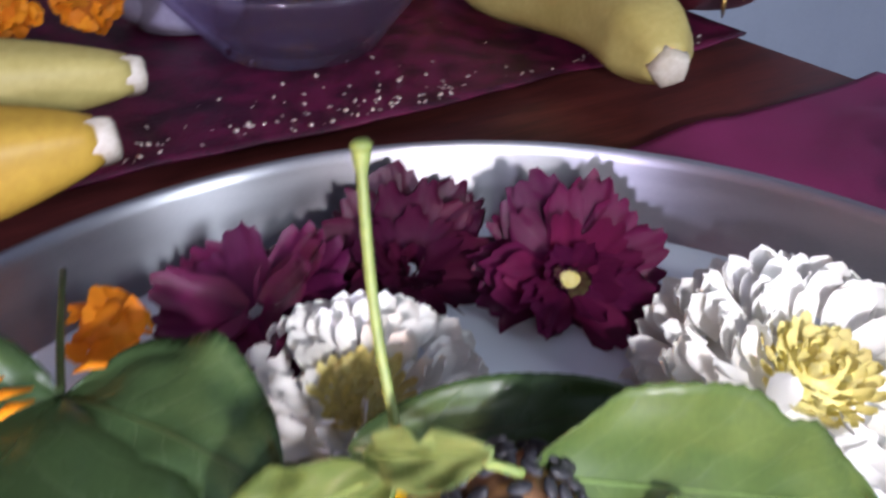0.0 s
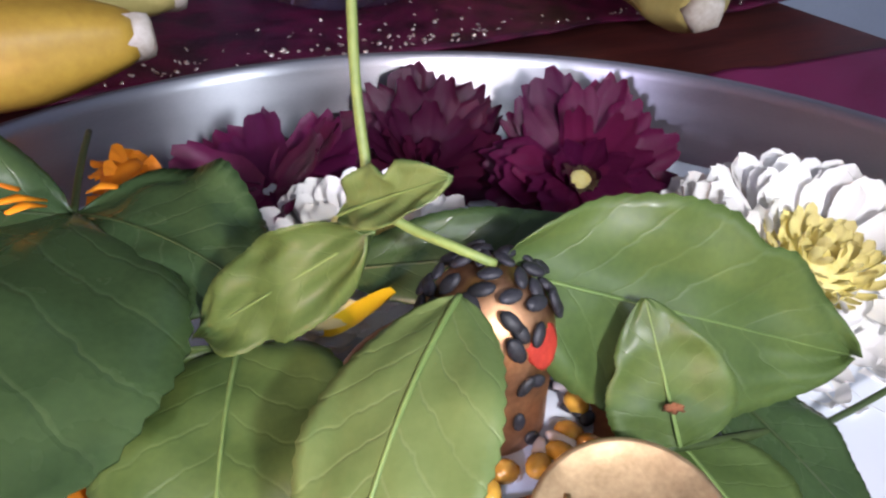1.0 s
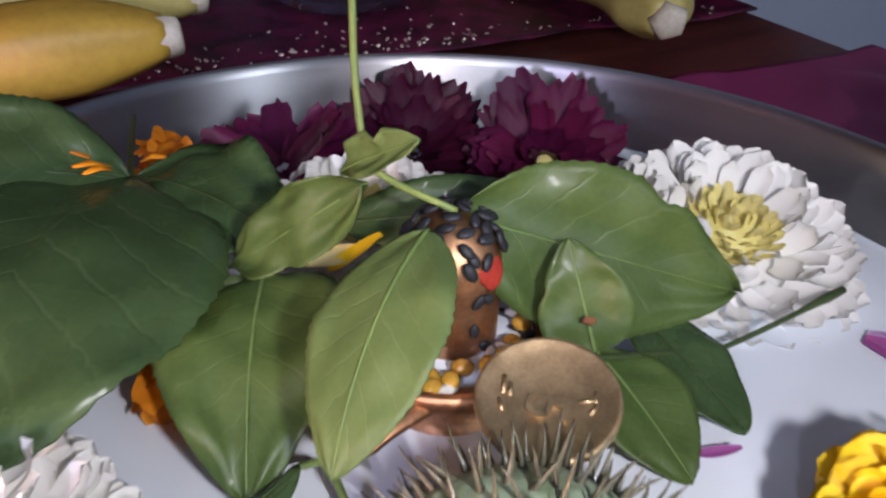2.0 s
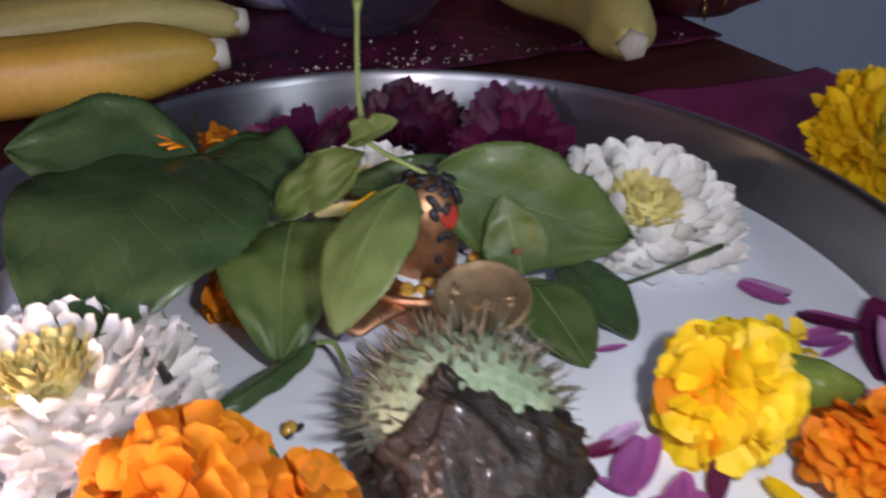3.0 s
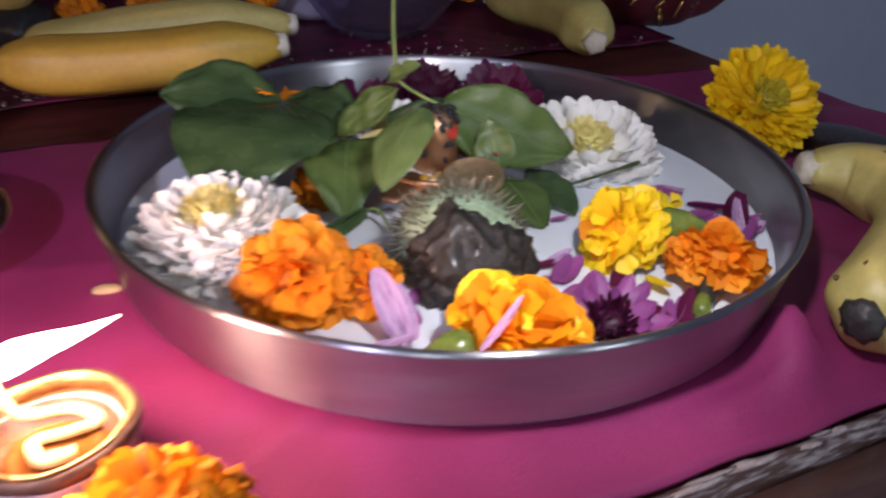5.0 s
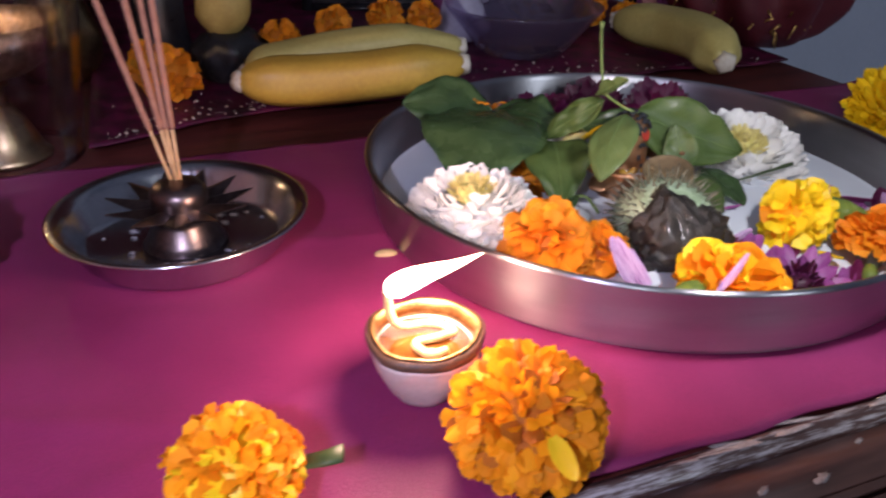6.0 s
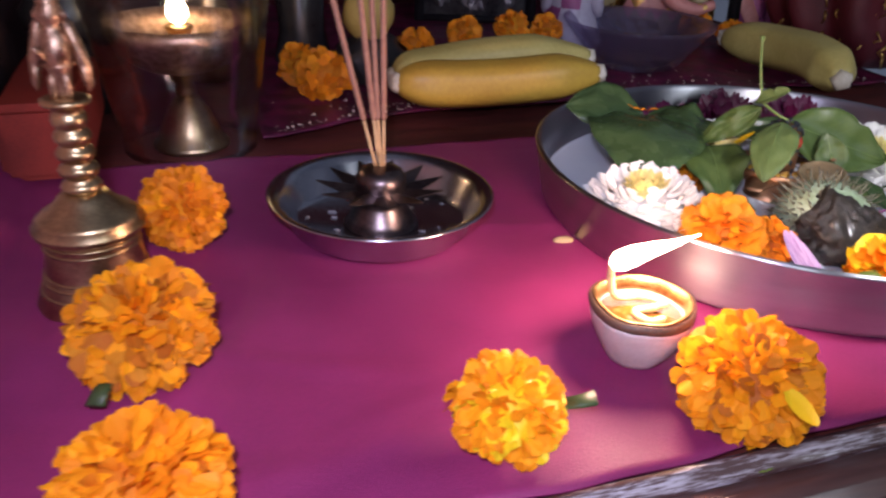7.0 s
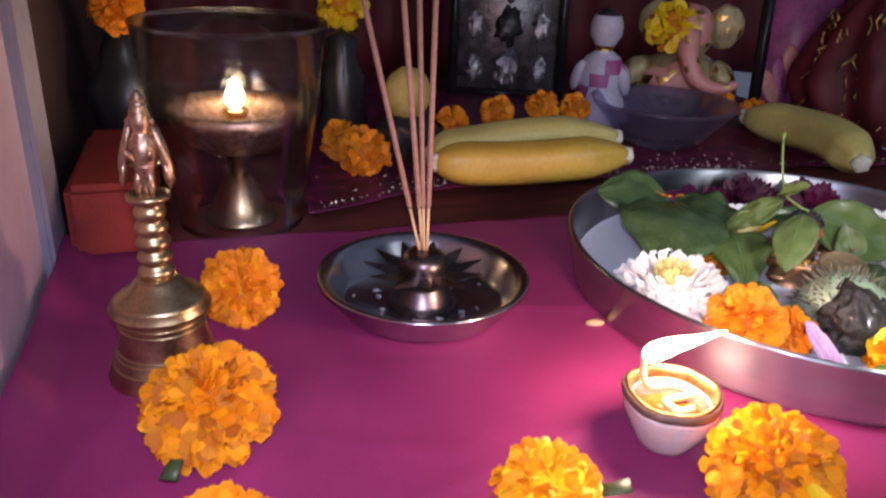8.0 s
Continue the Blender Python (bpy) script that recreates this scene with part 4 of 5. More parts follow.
for row in ((0.0525, 0.0115, 0.0652, 0.0172, 0.55), (0.0595, 0.0031, 0.0648, 0.0157, 0.7), (0.0674, -0.0068, 0.0726, 0.0058, 0.7), (0.0715, -0.0111, 0.0762, 0.0050, 0.6),
            (0.0789, 0.0036, 0.0829, 0.0174, 0.55), (0.0808, -0.0046, 0.0856, -0.0166, 0.55), (0.0900, -0.0149, 0.0842, -0.0060, 0.8), (0.0888, -0.0034, 0.0951, -0.0152, 0.6),
            (0.0964, -0.0150, 0.1011, 0.0000, 0.5), (0.0990, 0.0861, 0.1100, 0.0735, 0.45), (0.1085, 0.0612, 0.1233, 0.0689, 0.45), (0.1120, 0.0737, 0.1262, 0.0631, 0.45),
            (0.1289, 0.0497, 0.1373, 0.0550, 0.6), (0.1168, 0.0432, 0.1270, 0.0361, 0.6), (0.1206, 0.0311, 0.1291, 0.0350, 0.7), (0.0572, 0.0477, 0.0648, 0.0483, 0.5),
            (0.1020, 0.0800, 0.1110, 0.0780, 0.5), (0.1140, 0.0560, 0.1220, 0.0600, 0.5), (0.1300, 0.0620, 0.1390, 0.0640, 0.5), (0.0860, -0.0220, 0.0980, -0.0190, 0.5), (0.0930, -0.0260, 0.0860, -0.0120, 0.5), (0.1040, -0.0220, 0.1080, -0.0110, 0.5), (0.0560, 0.0060, 0.0640, 0.0020, 0.5), (0.0690, 0.0030, 0.0620, -0.0070, 0.6),
            (0.0148, -0.0229, 0.0165, -0.0129, 0.7), (0.0200, -0.0290, 0.0110, -0.0160, 0.6), (0.0640, -0.0180, 0.0700, -0.0090, 0.7)):
    x0, y0, x1, y1, w = row
    loose(x0, y0, LEVEL + 0.0006, x1, y1, LEVEL + rng.uniform(0.001, 0.004), w, rng.choice((VIOLET, VIOLET, PURPLE)), "violet chrysanthemum petal floating on milk")
for k, (x0, y0, x1, y1, w) in enumerate(((0.0567, 0.0152, 0.0655, 0.0192, 0.65), (0.0624, 0.0029, 0.0688, 0.0172, 0.65), (0.0719, -0.0095, 0.0728, 0.0081, 0.65), (0.0763, -0.0127, 0.0809, -0.0018, 0.65), (0.0848, -0.0207, 0.0813, -0.0080, 0.65),
                                         (0.0898, -0.0163, 0.0874, -0.0060, 0.65), (0.0937, -0.0175, 0.0956, -0.0057, 0.65), (0.0989, -0.0130, 0.1033, 0.0018, 0.65), (0.1001, 0.0877, 0.1113, 0.0778, 0.65), (0.1139, 0.0745, 0.1269, 0.0678, 0.65),
                                         (0.1104, 0.0614, 0.1209, 0.0598, 0.65), (0.1250, 0.0493, 0.1316, 0.0777, 0.65), (0.1301, 0.0502, 0.1387, 0.0580, 0.65), (0.1242, 0.0416, 0.1303, 0.0328, 0.65), (0.0801, 0.0093, 0.0862, 0.0227, 0.65))):
    loose(x0, y0, LEVEL + 0.0004, x1, y1, LEVEL + rng.uniform(0.002, 0.005), w, (LILAC, VIOLET, VIOLET, PURPLE)[k % 4], "wet violet petal with pale streaks on milk")
loose(0.0185, -0.0420, 0.0110, 0.0050, -0.0225, 0.0225, 0.62, LILAC, "large pale lilac petal with darker streaks")
loose(0.0205, -0.0410, 0.0120, 0.0120, -0.0230, 0.0185, 0.50, LILAC, "large pale lilac petal with darker streaks")
loose(0.0090, -0.0530, 0.0150, 0.0210, -0.0450, 0.0160, 0.55, LILAC, "pale lilac petal at the near wall")
loose(0.0410, -0.0575, 0.0230, 0.0510, -0.0500, 0.0365, 0.40, LILAC, "pale lilac petal standing against a marigold")
loose(0.1262, 0.0393, 0.0100, 0.1265, 0.0640, 0.0170, 0.42, LILAC, "pale lilac petal bundle on milk")
loose(0.1262, 0.0393, 0.0100, 0.1335, 0.0520, 0.0150, 0.5, VIOLET, "violet petal bundle on milk")
loose(0.0900, 0.0110, 0.0100, 0.0965, -0.0010, 0.0130, 0.6, YELLOW, "loose yellow marigold petal on milk")
loose(-0.0060, 0.0660, 0.0330, -0.0195, 0.0690, 0.0265, 0.55, CREAM, "cream petal with yellow tip among leaves")
loose(-0.0125, 0.0655, 0.0285, -0.0008, 0.0640, 0.0375, 0.60, YELLOW, "yellow petal tip among leaves")

# ---- copper vessel, seeds and coin ----
LX, LY = 0.0112, 0.0595
shrine = thing("copper_linga", (LX, LY, 0.0030), "aged copper dome and tray with red mark", "ornament")
part("tray", lathe([(0, 0), (0.0155, 0), (0.0165, 0.002), (0.0125, 0.006), (0.0118, 0.010), (0.0160, 0.015), (0.0210, 0.0185), (0.0214, 0.0215), (0.0200, 0.0220), (0.0192, 0.0200), (0.010, 0.0185), (0, 0.0185)], 48), COPPER, shrine)
bm = tube(smooth_path([(-0.004, -0.012, 0.0185), (-0.010, -0.022, 0.0180), (-0.013, -0.029, 0.0165)], 5), [0.009, 0.0085, 0.008, 0.0075, 0.007, 0.0065, 0.006, 0.0055, 0.005, 0.0045, 0.003], 14, 0.28)
part("spout", bm, COPPER, shrine)
dome = [(0, 0.016), (0.0090, 0.016), (0.0088, 0.024), (0.0089, 0.032)] + [(0.0089 * math.cos(a), 0.0345 + 0.0095 * math.sin(a)) for a in [k * math.pi / 16 for k in range(9)]]
part("dome", lathe(dome, 40), COPPER, shrine)
part("vermilion_mark", blob(0.0029, 0.15, 2.5, 3, (1, 1.1, 0.25)), VERMILION, shrine).matrix_basis = facing((0.0068, -0.0048, 0.0362), (0.75, -0.55, 0.35))
part("offering_liquid", lathe([(0, 0), (0.0188, 0), (0.0188, 0.0006), (0, 0.0008)], 32), MILK, shrine).location = (0, 0, 0.0188)

seed_mesh = mesh_of(blob(0.00175, 0.05, 2, 2, (1.0, 0.58, 0.36)), "sesame_seed")
seed_mesh.materials.append(SEED)
bean_mesh = mesh_of(blob(0.0021, 0.04, 2, 2, (1.1, 0.85, 0.8)), "bean")
bean_mesh.materials.append(BEAN)
rice_mesh = mesh_of(blob(0.0026, 0.04, 2, 2, (1.0, 0.42, 0.4)), "rice_grain")
rice_mesh.materials.append(RICE)
rng = random.Random(8)


def drop(name, me, at, axis, label, category, group):
    ob = part(name, me, None)
    ob.matrix_world = facing(at, axis, rng.uniform(0, 6.28)) @ Matrix.Scale(rng.uniform(0.9, 1.12), 4)
    return tagged(ob, label, category, group)


for k in range(46):
    a = k * 2.4 + rng.uniform(-0.3, 0.3)
    e = math.sqrt((k + 0.5) / 46) * (1.25 if math.sin(a) < 0.2 else 0.9)
    d = Vector((math.sin(e) * math.cos(a), math.sin(e) * math.sin(a), math.cos(e)))
    drop("sesame_seed", seed_mesh, Vector((LX, LY, 0.0375)) + Vector((d.x * 0.0093, d.y * 0.0093, d.z * 0.0101)) + d * rng.uniform(0, 0.0009), d + Vector((rng.gauss(0, 0.12), rng.gauss(0, 0.12), 0)), "tiny black sesame seed stuck on the copper dome", "seed", "sesame seeds on the dome")
for a, z in ((-0.95, 0.0345), (-0.75, 0.0345), (-1.0, 0.0285), (-0.7, 0.0240), (-1.9, 0.030), (-2.4, 0.033), (-2.7, 0.028)):
    d = Vector((math.cos(a), math.sin(a), 0))
    drop("sesame_seed", seed_mesh, Vector((LX, LY, z)) + d * 0.0092, d, "tiny black sesame seed stuck on the copper dome", "seed", "sesame seeds on the dome")
for k in range(34):
    a, q = rng.uniform(-2.9, 0.5), rng.uniform(0.0112, 0.0180)
    at = Vector((LX + q * math.cos(a), LY + q * math.sin(a), 0.0237))
    which = k % 3
    if which == 0:
        drop("golden_bean", bean_mesh, at, (0.2, 0.1, 1), "small glossy golden lentil in the copper tray", "bean", "offered grains in the tray")
    elif which == 1:
        drop("sesame_seed", seed_mesh, at - Vector((0, 0, 0.0006)), (0.1, 0.1, 1), "tiny black sesame seed in the copper tray", "seed", "offered grains in the tray")
    else:
        drop("rice_grain", rice_mesh, at - Vector((0, 0, 0.0004)), (0.1, -0.1, 1), "white rice grain in the copper tray", "rice", "offered grains in the tray")
for x, y in ((-0.009, 0.0075), (-0.0075, 0.0095), (-0.010, 0.0100), (0.0565, 0.0455), (0.0500, 0.0095), (0.0535, 0.0100), (-0.0130, -0.0005), (0.0620, 0.0105)):
    drop("sesame_seed", seed_mesh, (x, y, LEVEL + 0.0003), (0, 0, 1), "tiny black sesame seed floating on milk", "seed", "sesame seeds in the milk")
drop("golden_bean", bean_mesh, (-0.0095, 0.0086, LEVEL + 0.0006), (0, 0, 1), "small golden lentil floating on milk", "bean", "offered grains in the tray")

coin = thing("coin", facing((0.0284, 0.0358, 0.0298), (-0.06, -0.24, 0.96)), "worn brass five rupee coin lying flat", "coin")
part("disc", lathe([(0, -0.0008), (0.0108, -0.0008), (0.0112, -0.0005), (0.0112, 0.0006), (0.0109, 0.0009), (0.0104, 0.0009), (0.0101, 0.0006), (0, 0.0006)], 72), COIN, coin)
font = bpy.data.curves.new("numeral", "FONT")
font.body, font.size, font.extrude, font.align_x, font.align_y = "5", 0.0092, 0.00040, "CENTER", "CENTER"
tmp = new("numeral", font)
bpy.context.view_layer.update()
numeral = bpy.data.meshes.new_from_object(tmp.evaluated_get(bpy.context.evaluated_depsgraph_get()))
bpy.data.objects.remove(tmp)
numeral.materials.append(COIN)
num = part("numeral", numeral, COIN, coin)
num.matrix_basis = pose(0.0000, -0.0022, 0.0007, 0, 0, -86)
for k, (x, y, w, h, a) in enumerate(((-0.0070, 0.0002, 0.0008, 0.0034, 14), (-0.0058, -0.0004, 0.0007, 0.0026, 14), (-0.0064, -0.0034, 0.0007, 0.0024, 30), (0.0058, 0.0012, 0.0030, 0.0007, 28), (0.0070, 0.0000, 0.0024, 0.0007, 70), (0.0068, 0.0022, 0.0022, 0.0006, 100))):
    part("relief_bar", box((-w / 2, -h / 2, 0), (w / 2, h / 2, 0.00025), 0.0001), COIN, coin).matrix_basis = pose(x, y, 0.0006, 0, 0, a)

# ---- thorn apple ----
apple = thing("thorn_apple", (0.0270, 0.0095, 0.0185), "pale green spiny thorn apple with wet dark husk", "fruit")
DR = 0.0195
part("body", blob(DR, 0.05, 2.2, 4, (1.05, 0.95, 0.88), 2), FRUIT, apple)
husk = blob(0.0200, 0.10, 1.2, 5, (1.06, 0.86, 0.52), 14)
for v in husk.verts:
    crag = abs(noise.noise(v.co * 130 + Vector((3, 1, 7)))) + 0.9 * abs(noise.noise(v.co * 330))
    v.co *= 1.08 - 0.26 * crag
    v.co.y += 0.006 * max(0, 1 - abs(v.co.x + 0.006) / 0.010) * (1 if v.co.y > 0 else 0)
part("husk", husk, HUSK, apple, "wet dark brown dried husk").matrix_basis = facing((0.0065, -0.0150, -0.0010), (0.30, -0.72, 0.58))
spike = tube([(0, 0, -0.001), (0.0001, 0, 0.0020), (0.0003, 0.0002, 0.0050), (0.0007, 0.0002, 0.0076)], [0.00085, 0.00042, 0.00022, 0.00006], 6)
spike = mesh_of(spike, "spine")
spike.materials.append(SPINE)
rng = random.Random(5)
for k in range(400):
    c = 1 - 2 * (k + 0.5) / 400
    a = k * 2.399963
    s = math.sqrt(1 - c * c)
    d = Vector((s * math.cos(a), s * math.sin(a), c))
    if d.z < -0.55 or d.dot(Vector((0.40, -0.80, 0.40)).normalized()) > 0.70:
        continue
    ob = part("spine", spike, SPINE, apple)
    ob.matrix_basis = facing((d.x * DR * 1.03, d.y * DR * 0.93, d.z * DR * 0.86), d + Vector([rng.gauss(0, 0.22) for _ in range(3)]), rng.uniform(0, 6)) @ Matrix.Diagonal((1, 1, rng.uniform(0.55, 1.1), 1))


# ---- table things ----
def table_marigold(at, axis, r, materials, label, seed, **kw):
    kw["n"], kw["big"] = int(kw["n"] * 1.55), kw.get("big", 1.0) * 0.74
    return marigold(at, axis, r * 0.99, materials, label, "marigolds on the cloth", seed=seed, tight=True, **kw)


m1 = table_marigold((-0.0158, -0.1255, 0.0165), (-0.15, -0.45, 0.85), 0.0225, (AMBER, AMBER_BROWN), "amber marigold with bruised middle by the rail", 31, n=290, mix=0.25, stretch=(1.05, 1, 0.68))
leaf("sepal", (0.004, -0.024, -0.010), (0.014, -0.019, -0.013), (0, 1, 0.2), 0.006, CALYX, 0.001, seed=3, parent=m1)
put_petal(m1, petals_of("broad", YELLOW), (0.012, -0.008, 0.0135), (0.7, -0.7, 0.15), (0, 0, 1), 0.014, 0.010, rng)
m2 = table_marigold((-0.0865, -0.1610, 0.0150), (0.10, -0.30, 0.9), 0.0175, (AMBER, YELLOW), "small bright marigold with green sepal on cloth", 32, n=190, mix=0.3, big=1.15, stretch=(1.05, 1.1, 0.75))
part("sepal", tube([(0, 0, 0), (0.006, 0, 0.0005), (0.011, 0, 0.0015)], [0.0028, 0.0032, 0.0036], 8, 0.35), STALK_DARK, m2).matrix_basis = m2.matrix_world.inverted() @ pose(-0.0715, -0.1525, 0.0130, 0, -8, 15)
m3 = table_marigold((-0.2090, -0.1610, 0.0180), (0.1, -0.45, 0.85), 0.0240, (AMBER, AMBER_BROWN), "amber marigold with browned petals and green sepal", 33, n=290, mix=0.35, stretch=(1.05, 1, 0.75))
part("sepal", tube([(0, 0, 0), (0, -0.004, -0.001), (0.001, -0.009, -0.003)], [0.0020, 0.0030, 0.0034], 8, 0.4), STALK_DARK, m3).matrix_basis = m3.matrix_world.inverted() @ pose(-0.2100, -0.1790, 0.0090)
table_marigold((-0.1695, -0.2190, 0.0150), (0.0, -0.25, 0.95), 0.0217, (AMBER, ORANGE), "full amber marigold on cloth near the shelf edge", 34, n=290, mix=0.12, stretch=(1.1, 1, 0.75))
table_marigold((-0.2470, -0.0755, 0.0180), (0.25, -0.85, 0.45), 0.0195, (ORANGE, AMBER), "orange marigold standing on edge behind the bell", 35, n=280, mix=0.2, stretch=(1, 1, 0.55))

# yellow flower against the plate
pompon("yellow_chrysanthemum", (0.1520, 0.1500, 0.0295), (0.20, -0.70, 0.60), 0.0275, (YELLOW, OLIVE), "bright yellow chrysanthemum with olive centre on the plate rim", 270, 41, 0.5, 0.2, 0.9, "", 0.44, 1.2)

# clay lamp with flame
diya = thing("clay_diya", (-0.0505, -0.1010, 0.0008), "small pale clay oil lamp burning on cloth", "oil lamp")
part("cup", lathe([(0, 0.0004), (0.0080, 0), (0.0100, 0.0008), (0.0122, 0.0035), (0.0150, 0.0085), (0.0172, 0.0140), (0.0182, 0.0190), (0.0184, 0.0208), (0.0160, 0.0205), (0.0148, 0.0185), (0.0120, 0.0135), (0, 0.0120)], 48, 0.12, 3), CLAY, diya)
part("scorched_band", lathe([(0.0163, 0.0206), (0.0185, 0.0205), (0.0188, 0.0220), (0.0184, 0.0234), (0.0172, 0.0237), (0.0163, 0.0232), (0.0163, 0.0206)], 48, 0.10, 3), BURNT, diya, "dark scorched clay lip")
part("rim", lathe([(0.0150, 0.0186), (0.0164, 0.0208), (0.0165, 0.0234), (0.0174, 0.0240), (0.0169, 0.0243), (0.0158, 0.0238), (0.0150, 0.0205), (0.0150, 0.0186)], 48, 0.10, 3), FOIL, diya, "gilded inner lamp rim")
part("oil", lathe([(0, 0.0178), (0.0142, 0.0178), (0.0145, 0.0184), (0, 0.0186)], 32), OIL, diya)
part("wick", tube(smooth_path([(0.008, -0.004, 0.0195), (0.003, -0.008, 0.0200), (-0.002, -0.003, 0.0200), (0.004, 0.001, 0.0205), (0.008, 0.006, 0.0200), (0.001, 0.008, 0.0205), (-0.0085, 0.003, 0.0215), (-0.0115, 0.0015, 0.0270), (-0.0120, 0.0010, 0.0350)], 6), 0.0014, 9), WICK, diya)
flame = smooth_path([(-0.0120, 0.0010, 0.0335), (-0.0085, 0.0022, 0.0368), (-0.0015, 0.0046, 0.0400), (0.0070, 0.0070, 0.0432), (0.0155, 0.0096, 0.0470)], 6)
prof = [0.0012, 0.0024, 0.0034, 0.0041, 0.0045, 0.0047, 0.0048, 0.0048, 0.0047, 0.0046, 0.0044, 0.0041, 0.0038, 0.0035, 0.0032, 0.0029, 0.0026, 0.0022, 0.0019, 0.0016, 0.0013, 0.0010, 0.0007, 0.0004, 0.0002]
fl = part("flame", tube(flame, [0.78 * w for w in prof], 14), FLAME, diya, "bright slanting yellow flame")
fl.visible_shadow = False

# cardamom pod
pod = tagged(part("cardamom_pod", blob(0.0048, 0.08, 2, 3, (1, 0.5, 0.42)), POD), "single pale cardamom pod lying on cloth", "pod")
pod.matrix_world = pose(-0.0858, -0.0188, 0.0022, 0, 0, 20)

# incense dish
dish = thing("incense_dish", (-0.1712, -0.0300, 0.0012), "round steel dish with incense holder on cloth", "dish")
part("bowl", lathe([(0, 0), (0.0370, 0), (0.0395, 0.0010), (0.0425, 0.0045), (0.0465, 0.0145), (0.0490, 0.0165), (0.0522, 0.0172), (0.0524, 0.0182), (0.0510, 0.0184), (0.0480, 0.0176), (0.0452, 0.0148), (0.0412, 0.0048), (0.0385, 0.0020), (0, 0.0016)], 96), STEEL_DULL, dish)
part("pedestal", lathe([(0, 0.0014), (0.0165, 0.0014), (0.0172, 0.0026), (0.0150, 0.0060), (0.0122, 0.0120), (0.0112, 0.0150), (0.0125, 0.0160), (0.0125, 0.0172), (0.0108, 0.0184), (0.0118, 0.0215), (0.0116, 0.0255), (0.0095, 0.0285), (0.0050, 0.0298), (0, 0.0300)], 56), STEEL_DARK, dish)
bm = bmesh.new()
N = 11
ring = []
for z in (0.0186, 0.0192):
    ring.append([bm.verts.new(((0.0300 if k % 2 == 0 else 0.0185) * math.cos(math.pi * k / N), (0.0300 if k % 2 == 0 else 0.0185) * math.sin(math.pi * k / N), z + (0.0035 if k % 2 == 0 else 0))) for k in range(2 * N)])
mid = [bm.verts.new((0, 0, z)) for z in (0.0186, 0.0192)]
for k in range(2 * N):
    j = (k + 1) % (2 * N)
    bm.faces.new((ring[0][k], ring[0][j], ring[1][j], ring[1][k]))
    bm.faces.new((ring[1][k], ring[1][j], mid[1]))
    bm.faces.new((ring[0][j], ring[0][k], mid[0]))
part("lotus_plate", bm, STEEL_DARK, dish, "dark lotus-shaped cut metal plate", smooth=False)
for k in range(26):
    a, q = rng.uniform(0, 6.28), rng.uniform(0.019, 0.037)
    part("ash_flake", blob(rng.uniform(0.0006, 0.0019), 0.4, 3, 1, (1.3, 0.8, 0.4), k), ASH, dish).location = (q * math.cos(a), q * math.sin(a), 0.0024)
right = Vector((0.956, 0.293, 0))
for k, (o, back) in enumerate(((-0.0300, 0.002), (-0.0125, -0.006), (-0.0065, 0.004), (-0.0005, -0.002))):
    foot = Vector((-0.1722 + 0.0011 * k - 0.0015, -0.0295 + 0.001 * (k % 2), 0.0295))
    d = (Vector((0, 0, 0.125)) + right * o + Vector((-0.29, 0.956, 0)) * back).normalized()
    stick = thing("incense_stick", foot, "thin brown incense stick with bare bamboo foot", "incense stick", "incense sticks in the holder")
    part("bamboo", tube([-d * 0.004, d * 0.024], 0.00075, 8), BAMBOO, stick)
    part("paste", tube([d * 0.0235, d * 0.025, d * 0.19], [0.0008, 0.0013, 0.0013], 9), INCENSE, stick)

# bell
bell = thing("brass_bell", pose(-0.2535, -0.1245, 0.0010) @ Matrix.Scale(0.95, 4), "aged brass hand bell with winged figure handle", "bell")
part("body", lathe([(0.0205, 0.0012), (0.0240, 0), (0.0243, 0.0016), (0.0225, 0.0035), (0.0228, 0.0060), (0.0208, 0.0085), (0.0206, 0.0110), (0.0192, 0.0130), (0.0190, 0.0165), (0.0180, 0.0230), (0.0176, 0.0290), (0.0184, 0.0305), (0.0160, 0.031), (0.0160, 0.006), (0.0205, 0.0012)], 64), BRASS, bell)
for z, r in ((0.0075, 0.0222), (0.0118, 0.0206), (0.0142, 0.0200), (0.0255, 0.0184), (0.0282, 0.0182)):
    part("ring", lathe([(r - 0.0016, -0.0006), (r, -0.0003), (r, 0.0003), (r - 0.0016, 0.0006)], 56), BRASS, bell).location = (0, 0, z)
part("shoulder", lathe([(0, 0.0300), (0.0184, 0.0300), (0.0206, 0.0316), (0.0210, 0.0336), (0.0190, 0.0350), (0.0196, 0.0362), (0.0178, 0.0380), (0.0130, 0.0410), (0.0095, 0.0450), (0.0078, 0.0468), (0, 0.047)], 64), BRASS, bell)
neck = [(0, 0.0460)]
for k in range(5):
    z = 0.0462 + k * 0.0066
    neck += [(0.0052, z), (0.0070 - 0.0002 * k, z + 0.0014), (0.0076 - 0.0003 * k, z + 0.0030), (0.0068 - 0.0002 * k, z + 0.0046), (0.0050, z + 0.0058)]
neck += [(0.0060, 0.0800), (0.0086, 0.0815), (0.0088, 0.0830), (0.0070, 0.0838), (0, 0.084)]
part("handle", lathe(neck, 40), BRASS, bell)
fig = lathe([(0.0030, 0), (0.0034, 0.002), (0.0036, 0.009), (0.0050, 0.013), (0.0056, 0.017), (0.0050, 0.021), (0.0032, 0.0240), (0.0026, 0.0252), (0.0040, 0.0275), (0.0042, 0.0300), (0.0034, 0.0330), (0.0022, 0.0375), (0.0015, 0.0405), (0, 0.0415)], 20)
